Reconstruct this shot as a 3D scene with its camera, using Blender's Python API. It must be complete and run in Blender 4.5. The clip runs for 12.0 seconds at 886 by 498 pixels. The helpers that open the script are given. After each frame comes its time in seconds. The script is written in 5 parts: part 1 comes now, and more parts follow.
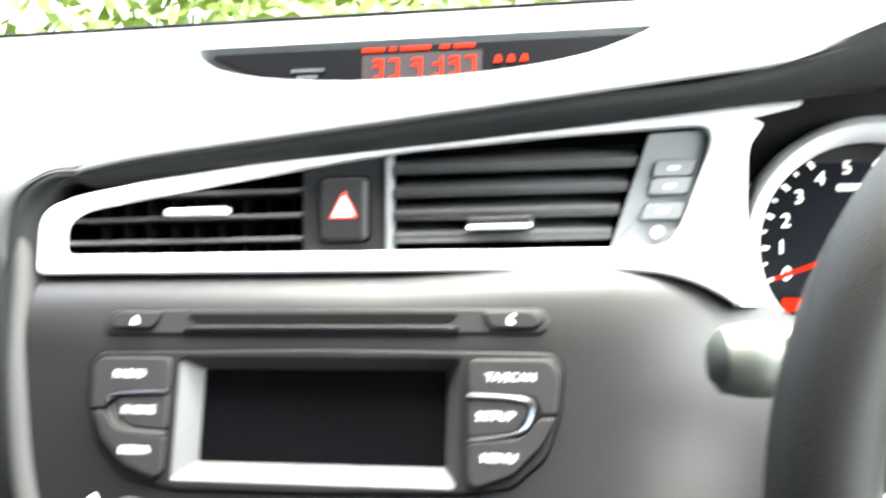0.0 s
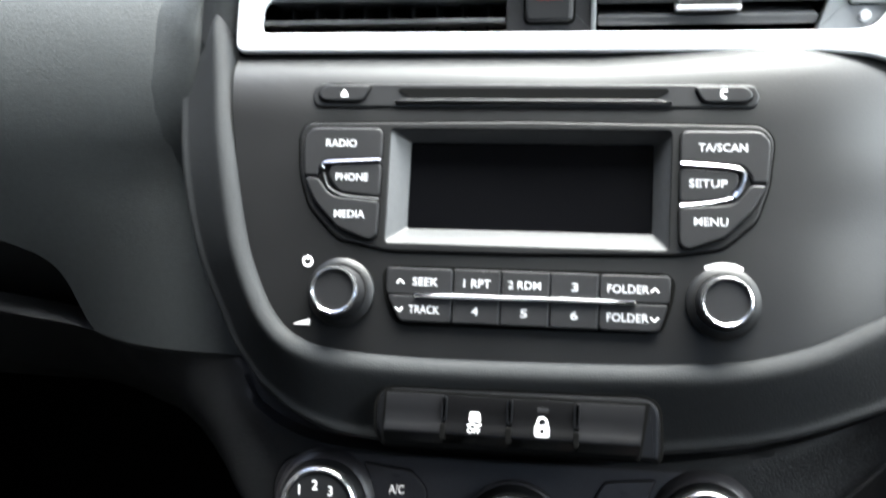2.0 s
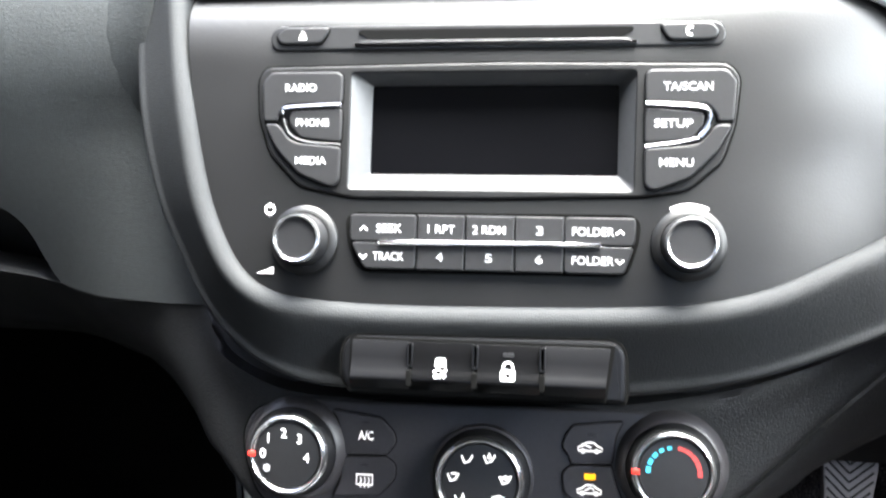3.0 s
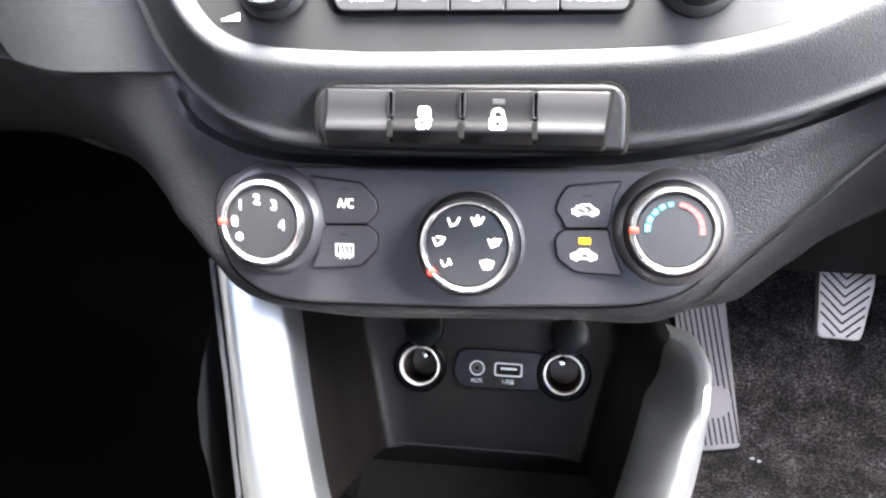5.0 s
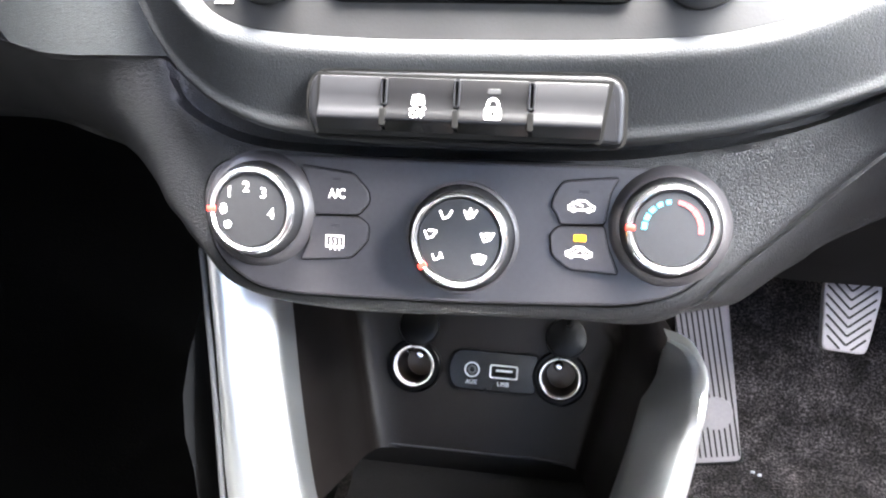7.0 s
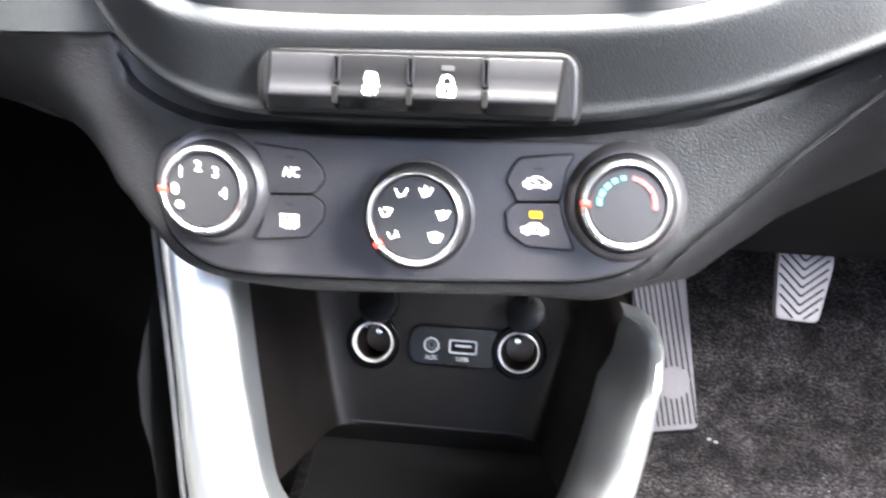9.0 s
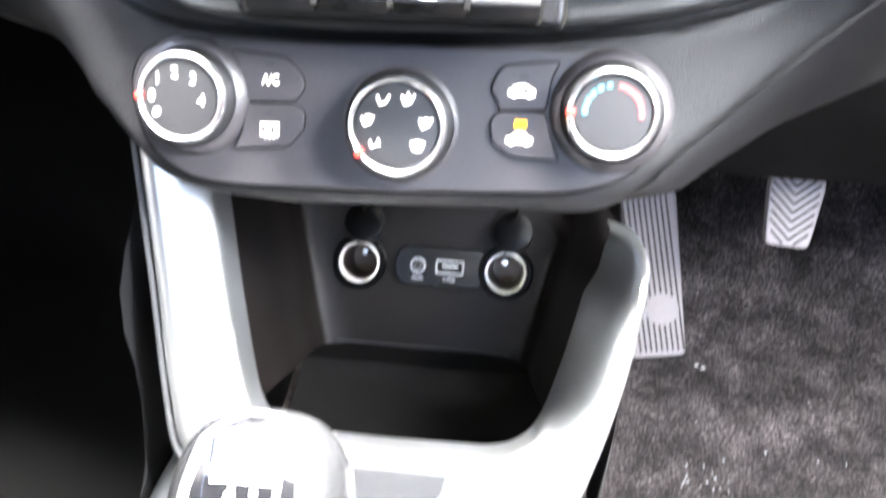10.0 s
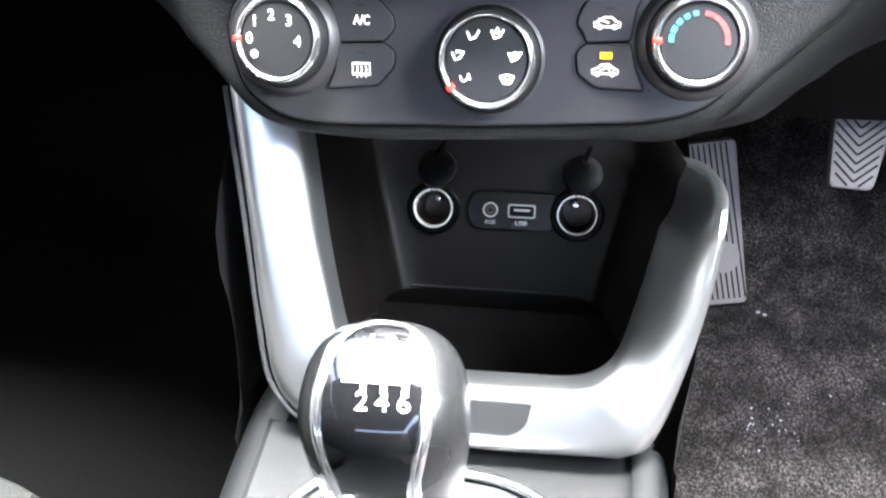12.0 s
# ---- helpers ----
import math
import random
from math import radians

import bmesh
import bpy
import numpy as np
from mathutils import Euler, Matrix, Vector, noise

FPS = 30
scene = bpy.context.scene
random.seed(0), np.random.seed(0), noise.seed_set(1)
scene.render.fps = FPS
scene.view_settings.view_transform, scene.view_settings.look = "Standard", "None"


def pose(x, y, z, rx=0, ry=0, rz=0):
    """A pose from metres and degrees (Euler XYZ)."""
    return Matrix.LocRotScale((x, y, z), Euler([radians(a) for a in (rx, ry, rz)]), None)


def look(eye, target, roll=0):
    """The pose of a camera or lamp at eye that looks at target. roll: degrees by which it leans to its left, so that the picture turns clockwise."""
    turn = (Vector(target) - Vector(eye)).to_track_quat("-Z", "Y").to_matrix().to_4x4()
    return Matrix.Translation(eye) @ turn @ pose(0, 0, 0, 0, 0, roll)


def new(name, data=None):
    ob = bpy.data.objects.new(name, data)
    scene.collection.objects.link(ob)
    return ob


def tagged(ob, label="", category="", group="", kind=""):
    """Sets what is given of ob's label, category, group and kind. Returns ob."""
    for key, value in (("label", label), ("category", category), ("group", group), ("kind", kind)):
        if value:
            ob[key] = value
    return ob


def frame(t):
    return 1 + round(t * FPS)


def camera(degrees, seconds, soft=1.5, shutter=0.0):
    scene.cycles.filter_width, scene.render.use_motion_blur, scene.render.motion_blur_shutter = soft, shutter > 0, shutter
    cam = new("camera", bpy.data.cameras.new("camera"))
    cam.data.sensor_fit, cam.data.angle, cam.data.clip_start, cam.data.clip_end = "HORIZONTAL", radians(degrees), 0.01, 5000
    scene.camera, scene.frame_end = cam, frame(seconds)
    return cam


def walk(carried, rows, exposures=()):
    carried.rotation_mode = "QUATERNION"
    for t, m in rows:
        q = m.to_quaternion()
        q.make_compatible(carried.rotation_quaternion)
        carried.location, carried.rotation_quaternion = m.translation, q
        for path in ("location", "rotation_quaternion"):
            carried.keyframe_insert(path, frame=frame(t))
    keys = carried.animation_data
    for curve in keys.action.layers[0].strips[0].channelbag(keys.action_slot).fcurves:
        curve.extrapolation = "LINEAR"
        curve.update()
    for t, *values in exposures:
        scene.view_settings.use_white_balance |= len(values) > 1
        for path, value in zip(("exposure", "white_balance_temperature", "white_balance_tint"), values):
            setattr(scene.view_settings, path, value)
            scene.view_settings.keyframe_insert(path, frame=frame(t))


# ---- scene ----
cam = camera(51.6, 12.0, soft=2.1, shutter=0.8)
PATH = [
    (0, (0.139, 0.016, 0.808), (-0.243, 1.885, 0.207), -4.0),
    (0.5, (0.094, -0.018, 0.807), (-0.304, 1.828, 0.148), -4.0),
    (1, (0.06, -0.038, 0.801), (-0.401, 1.796, 0.151), -3.0),
    (1.5, (0.043, -0.041, 0.789), (-0.396, 1.769, 0.061), -3.3),
    (2, (0.038, -0.042, 0.762), (-0.309, 1.757, -0.039), -2.1),
    (2.5, (0.045, -0.038, 0.759), (-0.283, 1.736, -0.104), -2.4),
    (2.7, (0.047, -0.036, 0.762), (-0.276, 1.729, -0.122), -2.6),
    (4.3, (0.056, -0.033, 0.722), (-0.273, 1.626, -0.347), -5.6),
    (4.5, (0.055, -0.034, 0.714), (-0.26, 1.606, -0.387), -5.8),
    (5, (0.048, -0.035, 0.691), (-0.239, 1.589, -0.44), -3.0),
    (5.5, (0.049, -0.033, 0.687), (-0.204, 1.594, -0.449), -0.9),
    (6, (0.048, -0.032, 0.687), (-0.213, 1.596, -0.445), -1.2),
    (6.5, (0.052, -0.03, 0.684), (-0.242, 1.604, -0.43), -2.0),
    (6.7, (0.055, -0.029, 0.679), (-0.252, 1.603, -0.435), -1.7),
    (8.3, (0.055, -0.033, 0.686), (-0.26, 1.591, -0.442), -2.9),
    (8.5, (0.055, -0.033, 0.686), (-0.255, 1.591, -0.439), -2.9),
    (9, (0.057, -0.026, 0.681), (-0.165, 1.582, -0.487), -0.9),
    (9.5, (0.062, -0.024, 0.671), (-0.141, 1.576, -0.512), 0.5),
    (10, (0.063, -0.028, 0.668), (-0.14, 1.499, -0.608), -0.4),
    (10.5, (0.047, -0.049, 0.659), (-0.208, 1.399, -0.696), -2.2),
    (11, (0.041, -0.055, 0.661), (-0.244, 1.416, -0.664), -4.3),
    (11.5, (0.041, -0.053, 0.666), (-0.24, 1.442, -0.632), -3.5),
    (12, (0.042, -0.055, 0.664), (-0.237, 1.422, -0.655), -3.6),
]
EXPOSURES = [(t, 3.0 + e, k, g) for t, e, k, g in ((0.0, 2.4, 7700, 10), (0.6, 1.15, 7400, 9), (1.2, 0.75, 7000, 8), (1.6, 1.25, 7050, 9), (2.0, 1.4, 7050, 9), (2.5, 1.88, 7100, 10), (4.5, 3.95, 7350, 16), (5.5, 4.42, 7350, 16), (8.5, 4.52, 7350, 16), (9.4, 4.58, 7350, 16), (10.0, 4.9, 7350, 16), (10.5, 4.35, 7100, 13), (12.0, 3.75, 7100, 13))]
walk(cam, [(t, look(eye, target, roll)) for t, eye, target, roll in PATH], EXPOSURES)

# ---- world, sun and sky ----
world = bpy.data.worlds.new("sky")
scene.world = world
world.use_nodes = True
wn = world.node_tree
sky = wn.nodes.new("ShaderNodeTexSky")
sky.sky_type, sky.sun_disc = "NISHITA", False
sky.sun_elevation, sky.sun_rotation = radians(68), radians(33)
sky.air_density, sky.dust_density = 1.0, 3.0
wn.links.new(sky.outputs[0], wn.nodes["Background"].inputs[0])
wn.nodes["Background"].inputs[1].default_value = 0.06
sun_data = bpy.data.lights.new("sun", "SUN")
sun_data.energy, sun_data.angle, sun_data.color = 2.4, radians(52), (0.84, 0.94, 1.0)
sun = new("sun", sun_data)
sun.matrix_world = look((0.55, 1.15, 3.0), (0, 0.3, 0.5))
# sky light through the driver's window
pane_data = bpy.data.lights.new("window_light", "AREA")
pane_data.shape, pane_data.size, pane_data.size_y, pane_data.energy, pane_data.color = "RECTANGLE", 1.05, 0.48, 2.1, (0.82, 0.93, 1.0)
pane_light = new("window_light", pane_data)
pane_light.matrix_world = look((0.82, 0.36, 1.02), (0.0, 0.32, 0.50))


# ---- materials ----
def material(name, base, rough=0.5, metal=0.0, grain=0.0, scale=600.0, kind="noise", vary=0.12, coat=0.0, emit=0.0, spec=0.5, dirt=0.0):
    """A surface with colour variation at two scales and a fine relief of the given scale per metre."""
    m = bpy.data.materials.new(name)
    m.use_nodes = True
    n, l = m.node_tree.nodes, m.node_tree.links
    b = n["Principled BSDF"]
    b.inputs["Roughness"].default_value, b.inputs["Metallic"].default_value = rough, metal
    b.inputs["Coat Weight"].default_value, b.inputs["Coat Roughness"].default_value = coat, 0.04
    b.inputs["Specular IOR Level"].default_value = spec
    tc = n.new("ShaderNodeTexCoord")
    if emit:
        b.inputs["Emission Color"].default_value, b.inputs["Emission Strength"].default_value = (*base, 1), emit
    fine, broad = n.new("ShaderNodeTexNoise"), n.new("ShaderNodeTexNoise")
    fine.inputs["Scale"].default_value, broad.inputs["Scale"].default_value = scale * 0.5, 14.0
    for t in (fine, broad):
        t.inputs["Detail"].default_value = 4
        l.new(tc.outputs["Object"], t.inputs["Vector"])
    add = n.new("ShaderNodeMath")
    add.operation = "ADD"
    l.new(fine.outputs["Fac"], add.inputs[0]), l.new(broad.outputs["Fac"], add.inputs[1])
    ramp = n.new("ShaderNodeMapRange")
    ramp.inputs["From Min"].default_value, ramp.inputs["From Max"].default_value = 0.7, 1.3
    ramp.inputs["To Min"].default_value, ramp.inputs["To Max"].default_value = 1 - vary, 1 + vary
    l.new(add.outputs[0], ramp.inputs["Value"])
    mul = n.new("ShaderNodeVectorMath")
    mul.operation = "SCALE"
    mul.inputs[0].default_value = base
    l.new(ramp.outputs[0], mul.inputs["Scale"])
    l.new(mul.outputs[0], b.inputs["Base Color"])
    rr = n.new("ShaderNodeMapRange")
    rr.inputs["To Min"].default_value, rr.inputs["To Max"].default_value = max(rough - 0.07, 0.02), min(rough + 0.07, 1)
    l.new(broad.outputs["Fac"], rr.inputs["Value"])
    l.new(rr.outputs[0], b.inputs["Roughness"])
    if grain:
        bump = n.new("ShaderNodeBump")
        bump.inputs["Distance"].default_value = 0.0010 * max(grain, 1.0)
        bump.inputs["Strength"].default_value = min(grain, 1.0)
        if kind == "hide":
            v = n.new("ShaderNodeTexVoronoi")
            v.feature = "DISTANCE_TO_EDGE"
            v.inputs["Scale"].default_value = scale
            warp = n.new("ShaderNodeVectorMath")
            warp.operation = "MULTIPLY_ADD"
            warp.inputs[1].default_value = (0.0016, 0.0016, 0.0016)
            l.new(fine.outputs["Color"], warp.inputs[0])
            l.new(tc.outputs["Object"], warp.inputs[2])
            l.new(warp.outputs[0], v.inputs["Vector"])
            mn = n.new("ShaderNodeMath")
            mn.operation = "MINIMUM"
            mn.inputs[1].default_value = 0.25
            l.new(v.outputs["Distance"], mn.inputs[0])
            l.new(mn.outputs[0], bump.inputs["Height"])
        elif kind == "pile":
            g = n.new("ShaderNodeTexNoise")
            g.inputs["Scale"].default_value, g.inputs["Detail"].default_value, g.inputs["Roughness"].default_value = scale, 6, 0.75
            l.new(tc.outputs["Object"], g.inputs["Vector"])
            bump.inputs["Distance"].default_value = 0.004
            l.new(g.outputs["Fac"], bump.inputs["Height"])
            worn = n.new("ShaderNodeTexNoise")
            worn.inputs["Scale"].default_value, worn.inputs["Detail"].default_value, worn.inputs["Roughness"].default_value = 22.0, 8, 0.7
            l.new(tc.outputs["Object"], worn.inputs["Vector"])
            wr = n.new("ShaderNodeMapRange")
            wr.inputs["From Min"].default_value, wr.inputs["From Max"].default_value = 0.42, 0.72
            wr.inputs["To Min"].default_value, wr.inputs["To Max"].default_value = 0.6, 2.6
            l.new(worn.outputs["Fac"], wr.inputs["Value"])
            more = n.new("ShaderNodeVectorMath")
            more.operation = "SCALE"
            fleck = n.new("ShaderNodeTexNoise")
            fleck.inputs["Scale"].default_value, fleck.inputs["Detail"].default_value, fleck.inputs["Roughness"].default_value = scale * 0.62, 3, 0.8
            l.new(tc.outputs["Object"], fleck.inputs["Vector"])
            fr_ = n.new("ShaderNodeMapRange")
            fr_.inputs["From Min"].default_value, fr_.inputs["From Max"].default_value = 0.46, 0.74
            fr_.inputs["To Min"].default_value, fr_.inputs["To Max"].default_value = 0.40, 5.0
            l.new(fleck.outputs["Fac"], fr_.inputs["Value"])
            both = n.new("ShaderNodeMath")
            both.operation = "MULTIPLY"
            l.new(wr.outputs[0], both.inputs[0]), l.new(fr_.outputs[0], both.inputs[1])
            l.new(mul.outputs[0], more.inputs[0]), l.new(both.outputs[0], more.inputs["Scale"])
            l.new(more.outputs[0], b.inputs["Base Color"])
        else:
            g = n.new("ShaderNodeTexNoise")
            g.inputs["Scale"].default_value = scale
            l.new(tc.outputs["Object"], g.inputs["Vector"])
            l.new(g.outputs["Fac"], bump.inputs["Height"])
        l.new(bump.outputs[0], b.inputs["Normal"])
    return m


SOFT = material("soft_black_dash_skin", (0.0355, 0.0388, 0.0398), 0.60, grain=0.4, scale=720, kind="hide", spec=0.31)
SATIN = material("satin_black_plastic", (0.0034, 0.0034, 0.0038), 0.44, grain=0.05, scale=900, spec=0.43)
HARD = material("grained_black_plastic", (0.0105, 0.0106, 0.0114), 0.50, grain=0.65, scale=680, kind="hide", spec=0.29)
BUTTON = material("button_charcoal", (0.013, 0.013, 0.014), 0.38, grain=0.04, scale=900, spec=0.50)
GLOSS = material("piano_black", (0.003, 0.003, 0.0035), 0.06, vary=0.05, coat=0.25)
SCREEN = material("dark_display_glass", (0.002, 0.002, 0.0025), 0.22, vary=0.05, spec=0.25)
BEZEL = material("grey_display_bezel", (0.032, 0.033, 0.035), 0.5, grain=0.08, scale=900)
SLAT = material("vent_slat_grey", (0.055, 0.056, 0.058), 0.42, grain=0.05, scale=900)
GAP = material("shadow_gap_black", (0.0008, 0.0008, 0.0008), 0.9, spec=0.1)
CHROME = material("bright_chrome", (0.86, 0.86, 0.88), 0.16, 1.0, vary=0.03)
SILVER = material("satin_silver_paint", (0.80, 0.81, 0.81), 0.34, 0.98, grain=0.02, scale=1500, vary=0.015)
BRIGHT = material("satin_chrome_trim", (0.86, 0.86, 0.88), 0.38, 0.15, grain=0.02, scale=1500, vary=0.02)
RIMSKIN = material("satin_rim_skin", (0.0172, 0.0183, 0.0195), 0.70, grain=0.34, scale=700, kind="hide", spec=0.18)
BADGE = material("grey_insert_paint", (0.030, 0.031, 0.033), 0.5, vary=0.06, spec=0.3)
# near-black for the sheet that darkens the passenger footwell like shade
SHADEMAT = material("footwell_shade_black", (0.0022, 0.0022, 0.0022), 0.9, grain=0.3, scale=400, spec=0.06)
RINGMETAL = material("satin_ring_metal", (0.80, 0.80, 0.82), 0.16, 0.97, vary=0.04)
TRAY = material("storage_tray_rubber", (0.0042, 0.0034, 0.0030), 0.75, grain=0.2, scale=700, spec=0.2)
BAY = material("storage_bay_plastic", (0.0048, 0.0035, 0.0031), 0.50, grain=0.1, scale=900, spec=0.20)
SWITCH = material("smooth_switch_black", (0.0046, 0.0047, 0.0054), 0.30, vary=0.08, spec=0.29)
SWITCHDARK = material("dark_switch_black", (0.0022, 0.0022, 0.0025), 0.26, vary=0.08, spec=0.26)
CLIMATEP = material("smooth_charcoal_panel", (0.0310, 0.0287, 0.0310), 0.40, grain=0.05, scale=900, spec=0.50)
SOCKETRING = material("pale_socket_ring", (0.86, 0.83, 0.78), 0.30, 0.35, vary=0.04)
CAPBLACK = material("glossy_cap_black", (0.0008, 0.0008, 0.0009), 0.34, vary=0.1, spec=0.08)
# black plastic with the shade of low, hidden parts put into its colour
SHADEBLACK = material("shade_darkened_black", (0.0040, 0.0043, 0.0048), 0.7, grain=0.2, scale=700, kind="hide", spec=0.16)
GLOVE = material("lower_dash_skin", (0.013, 0.0136, 0.0142), 0.62, grain=0.4, scale=700, kind="hide", spec=0.3)
GRIP = material("smooth_wheel_leather", (0.0075, 0.0082, 0.0076), 0.5, grain=0.25, scale=900, kind="hide", spec=0.3)
# white and red print get a slight glow of their own to brighten them
WHITE = material("self_lit_white_print", (0.85, 0.86, 0.88), 0.5, vary=0.03, emit=0.03)
REDP = material("self_lit_red_print", (0.75, 0.03, 0.02), 0.5, vary=0.03, emit=0.02)
REDDIM = material("dim_red_print", (0.42, 0.05, 0.05), 0.5, vary=0.03)
BLUEP = material("blue_print", (0.03, 0.42, 0.62), 0.5, vary=0.03)
PRINT = material("pale_button_print", (0.52, 0.53, 0.55), 0.5, vary=0.03)
TRIPGREY = material("mid_grey_plastic", (0.155, 0.163, 0.170), 0.5, vary=0.06)
STALKTIP = material("grey_green_plastic", (0.030, 0.036, 0.032), 0.5, grain=0.08, scale=900)
GREYP = material("grey_print", (0.45, 0.46, 0.48), 0.5, vary=0.03)
AMBER = material("lit_amber_lamp", (0.9, 0.36, 0.01), 0.5, vary=0.02, emit=0.045)
REDLIT = material("lit_red_segments", (0.30, 0.010, 0.003), 0.6, vary=0.02, emit=0.055, spec=0.05)
LCD = material("lcd_backing", (0.022, 0.0175, 0.0175), 0.6, vary=0.05, spec=0.08)
HOODED = material("dull_display_glass", (0.0015, 0.0015, 0.0017), 0.5, vary=0.05, spec=0.08)
CARPET = material("charcoal_carpet", (0.031, 0.0265, 0.0265), 0.95, grain=0.9, scale=700, kind="pile", vary=0.45, spec=0.21)
ALU = material("brushed_pedal_steel", (0.27, 0.245, 0.25), 0.5, 0.2, grain=0.1, scale=700, vary=0.08)
RUBBER = material("black_rubber", (0.014, 0.014, 0.014), 0.8, grain=0.2, scale=700, spec=0.35)
LEATHER = material("stitched_boot_leather", (0.012, 0.0132, 0.014), 0.5, grain=0.3, scale=500, kind="hide")
CONSOLE = material("grey_console_plastic", (0.0032, 0.0040, 0.0047), 0.62, grain=0.2, scale=700, kind="hide", spec=0.26)
FABRIC = material("grey_seat_fabric", (0.007, 0.0076, 0.0072), 0.9, grain=0.8, scale=900, vary=0.25, spec=0.1)
BRASS = material("socket_metal", (0.036, 0.025, 0.018), 0.3, 0.6, vary=0.08)
HEADLINER = material("grey_headliner_cloth", (0.07, 0.07, 0.07), 0.9, grain=0.4, scale=800)
PAINT = material("inner_trim_grey", (0.025, 0.025, 0.026), 0.6, grain=0.2, scale=600)
LEAF = material("hedge_leaf", (0.15, 0.22, 0.035), 0.55, vary=0.45, scale=6)
TARMAC = material("tarmac", (0.06, 0.06, 0.06), 0.9, grain=0.8, scale=150, vary=0.3)


# ---- building helpers ----
def thing(name, label, category, matrix=None, group="", kind=""):
    ob = new(name)
    ob.empty_display_size = 0.02
    if matrix is not None:
        ob.matrix_world = matrix
    return tagged(ob, label, category, group, kind)


def part(name, bm, mat, parent=None, label="", smooth=True):
    me = bpy.data.meshes.new(name)
    bmesh.ops.recalc_face_normals(bm, faces=bm.faces)
    bm.to_mesh(me)
    bm.free()
    me.materials.append(mat)
    if smooth:
        for p in me.polygons:
            p.use_smooth = True
        me.set_sharp_from_angle(angle=radians(38))
    ob = new(name, me)
    ob.parent = parent
    if label:
        ob["label"] = label
    return ob


def spline(points, count, closed=False):
    """Catmull-Rom through the points, resampled evenly by length."""
    p = [Vector(q) for q in points]
    k = len(p)
    out = []
    spans = k if closed else k - 1
    for i in range(spans):
        if closed:
            a, b, c, d = p[i - 1], p[i], p[(i + 1) % k], p[(i + 2) % k]
        else:
            b, c = p[i], p[i + 1]
            a = p[i - 1] if i else b * 2 - c
            d = p[i + 2] if i + 2 < k else c * 2 - b
        for j in range(16):
            t = j / 16
            out.append(0.5 * ((2 * b) + (c - a) * t + (2 * a - 5 * b + 4 * c - d) * t * t + (3 * b - a - 3 * c + d) * t ** 3))
    if not closed:
        out.append(p[-1].copy())
    else:
        out.append(out[0].copy())
    lengths = [0.0]
    for a, b in zip(out, out[1:]):
        lengths.append(lengths[-1] + (b - a).length)
    made, total, i = [], lengths[-1], 0
    n = count if closed else count - 1
    for j in range(count):
        want = total * j / n
        while i < len(out) - 2 and lengths[i + 1] < want:
            i += 1
        f = (want - lengths[i]) / max(lengths[i + 1] - lengths[i], 1e-9)
        made.append(out[i].lerp(out[i + 1], f))
    return made


def loft(curves, across=24, along=48, bm=None):
    """A smooth sheet through guide curves, which all run the same way."""
    bm = bm or bmesh.new()
    rows = [spline(c, along) for c in curves]
    columns = [spline([r[i] for r in rows], across) for i in range(along)]
    grid = [[bm.verts.new(q) for q in c] for c in columns]
    for a, b in zip(grid, grid[1:]):
        for i in range(across - 1):
            bm.faces.new((a[i], a[i + 1], b[i + 1], b[i]))
    return bm


def thicken(bm, depth):
    """Give an open sheet a thickness."""
    bmesh.ops.recalc_face_normals(bm, faces=bm.faces)
    bmesh.ops.solidify(bm, geom=bm.faces[:], thickness=depth)
    return bm


def rounded(points, r, steps=4):
    """A polygon (u, v) with its corners rounded; r is one radius or one for each corner."""
    out, k = [], len(points)
    for i in range(k):
        a, b, c = Vector(points[i - 1]), Vector(points[i]), Vector(points[(i + 1) % k])
        q = r[i] if isinstance(r, (list, tuple)) else r
        q1, q2 = min(q, (a - b).length * 0.45), min(q, (c - b).length * 0.45)
        s, e = b + (a - b).normalized() * q1, b + (c - b).normalized() * q2
        for j in range(steps + 1):
            t = j / steps
            out.append(s * (1 - t) ** 2 + b * 2 * t * (1 - t) + e * t * t)
    return out


def area(poly):
    return sum(a.x * b.y - b.x * a.y for a, b in zip(poly, poly[1:] + poly[:1])) / 2


def inset(poly, d):
    """The polygon moved inwards by d (outwards for minus d)."""
    sign = 1 if area(poly) > 0 else -1
    out, k = [], len(poly)
    for i in range(k):
        a, b, c = poly[i - 1], poly[i], poly[(i + 1) % k]
        e1, e2 = (b - a), (c - b)
        n1 = Vector((-e1.y, e1.x)).normalized() if e1.length > 1e-7 else Vector((0, 0))
        n2 = Vector((-e2.y, e2.x)).normalized() if e2.length > 1e-7 else Vector((0, 0))
        n = n1 + n2
        n = n.normalized() if n.length > 1e-6 else n1
        out.append(b + n * d * sign)
    return out


def plate(poly, n0, n1, bevel=0.0006, bm=None, dome=0.0):
    """A raised plate on a local plane: outline (u, v), from n0 up to n1, with a rounded front edge."""
    bm = bm or bmesh.new()
    poly = [Vector(p[:2]) for p in poly]
    levels = [(poly, n0), (poly, n1 - bevel), (inset(poly, bevel * 0.3), n1 - bevel * 0.3), (inset(poly, bevel), n1), (inset(poly, bevel * 1.15 + 0.00002), n1)]
    rings = [[bm.verts.new((p.x, p.y, n)) for p in ring] for ring, n in levels]
    k = len(poly)
    for a, b in zip(rings, rings[1:]):
        for i in range(k):
            bm.faces.new((a[i], a[(i + 1) % k], b[(i + 1) % k], b[i]))
    if dome:
        c = sum((v.co for v in rings[-1]), Vector()) / k
        mid = [bm.verts.new(v.co.lerp(c, 0.5) + Vector((0, 0, dome * 0.75))) for v in rings[-1]]
        top = bm.verts.new(c + Vector((0, 0, dome)))
        for i in range(k):
            j = (i + 1) % k
            bm.faces.new((rings[-1][i], rings[-1][j], mid[j], mid[i]))
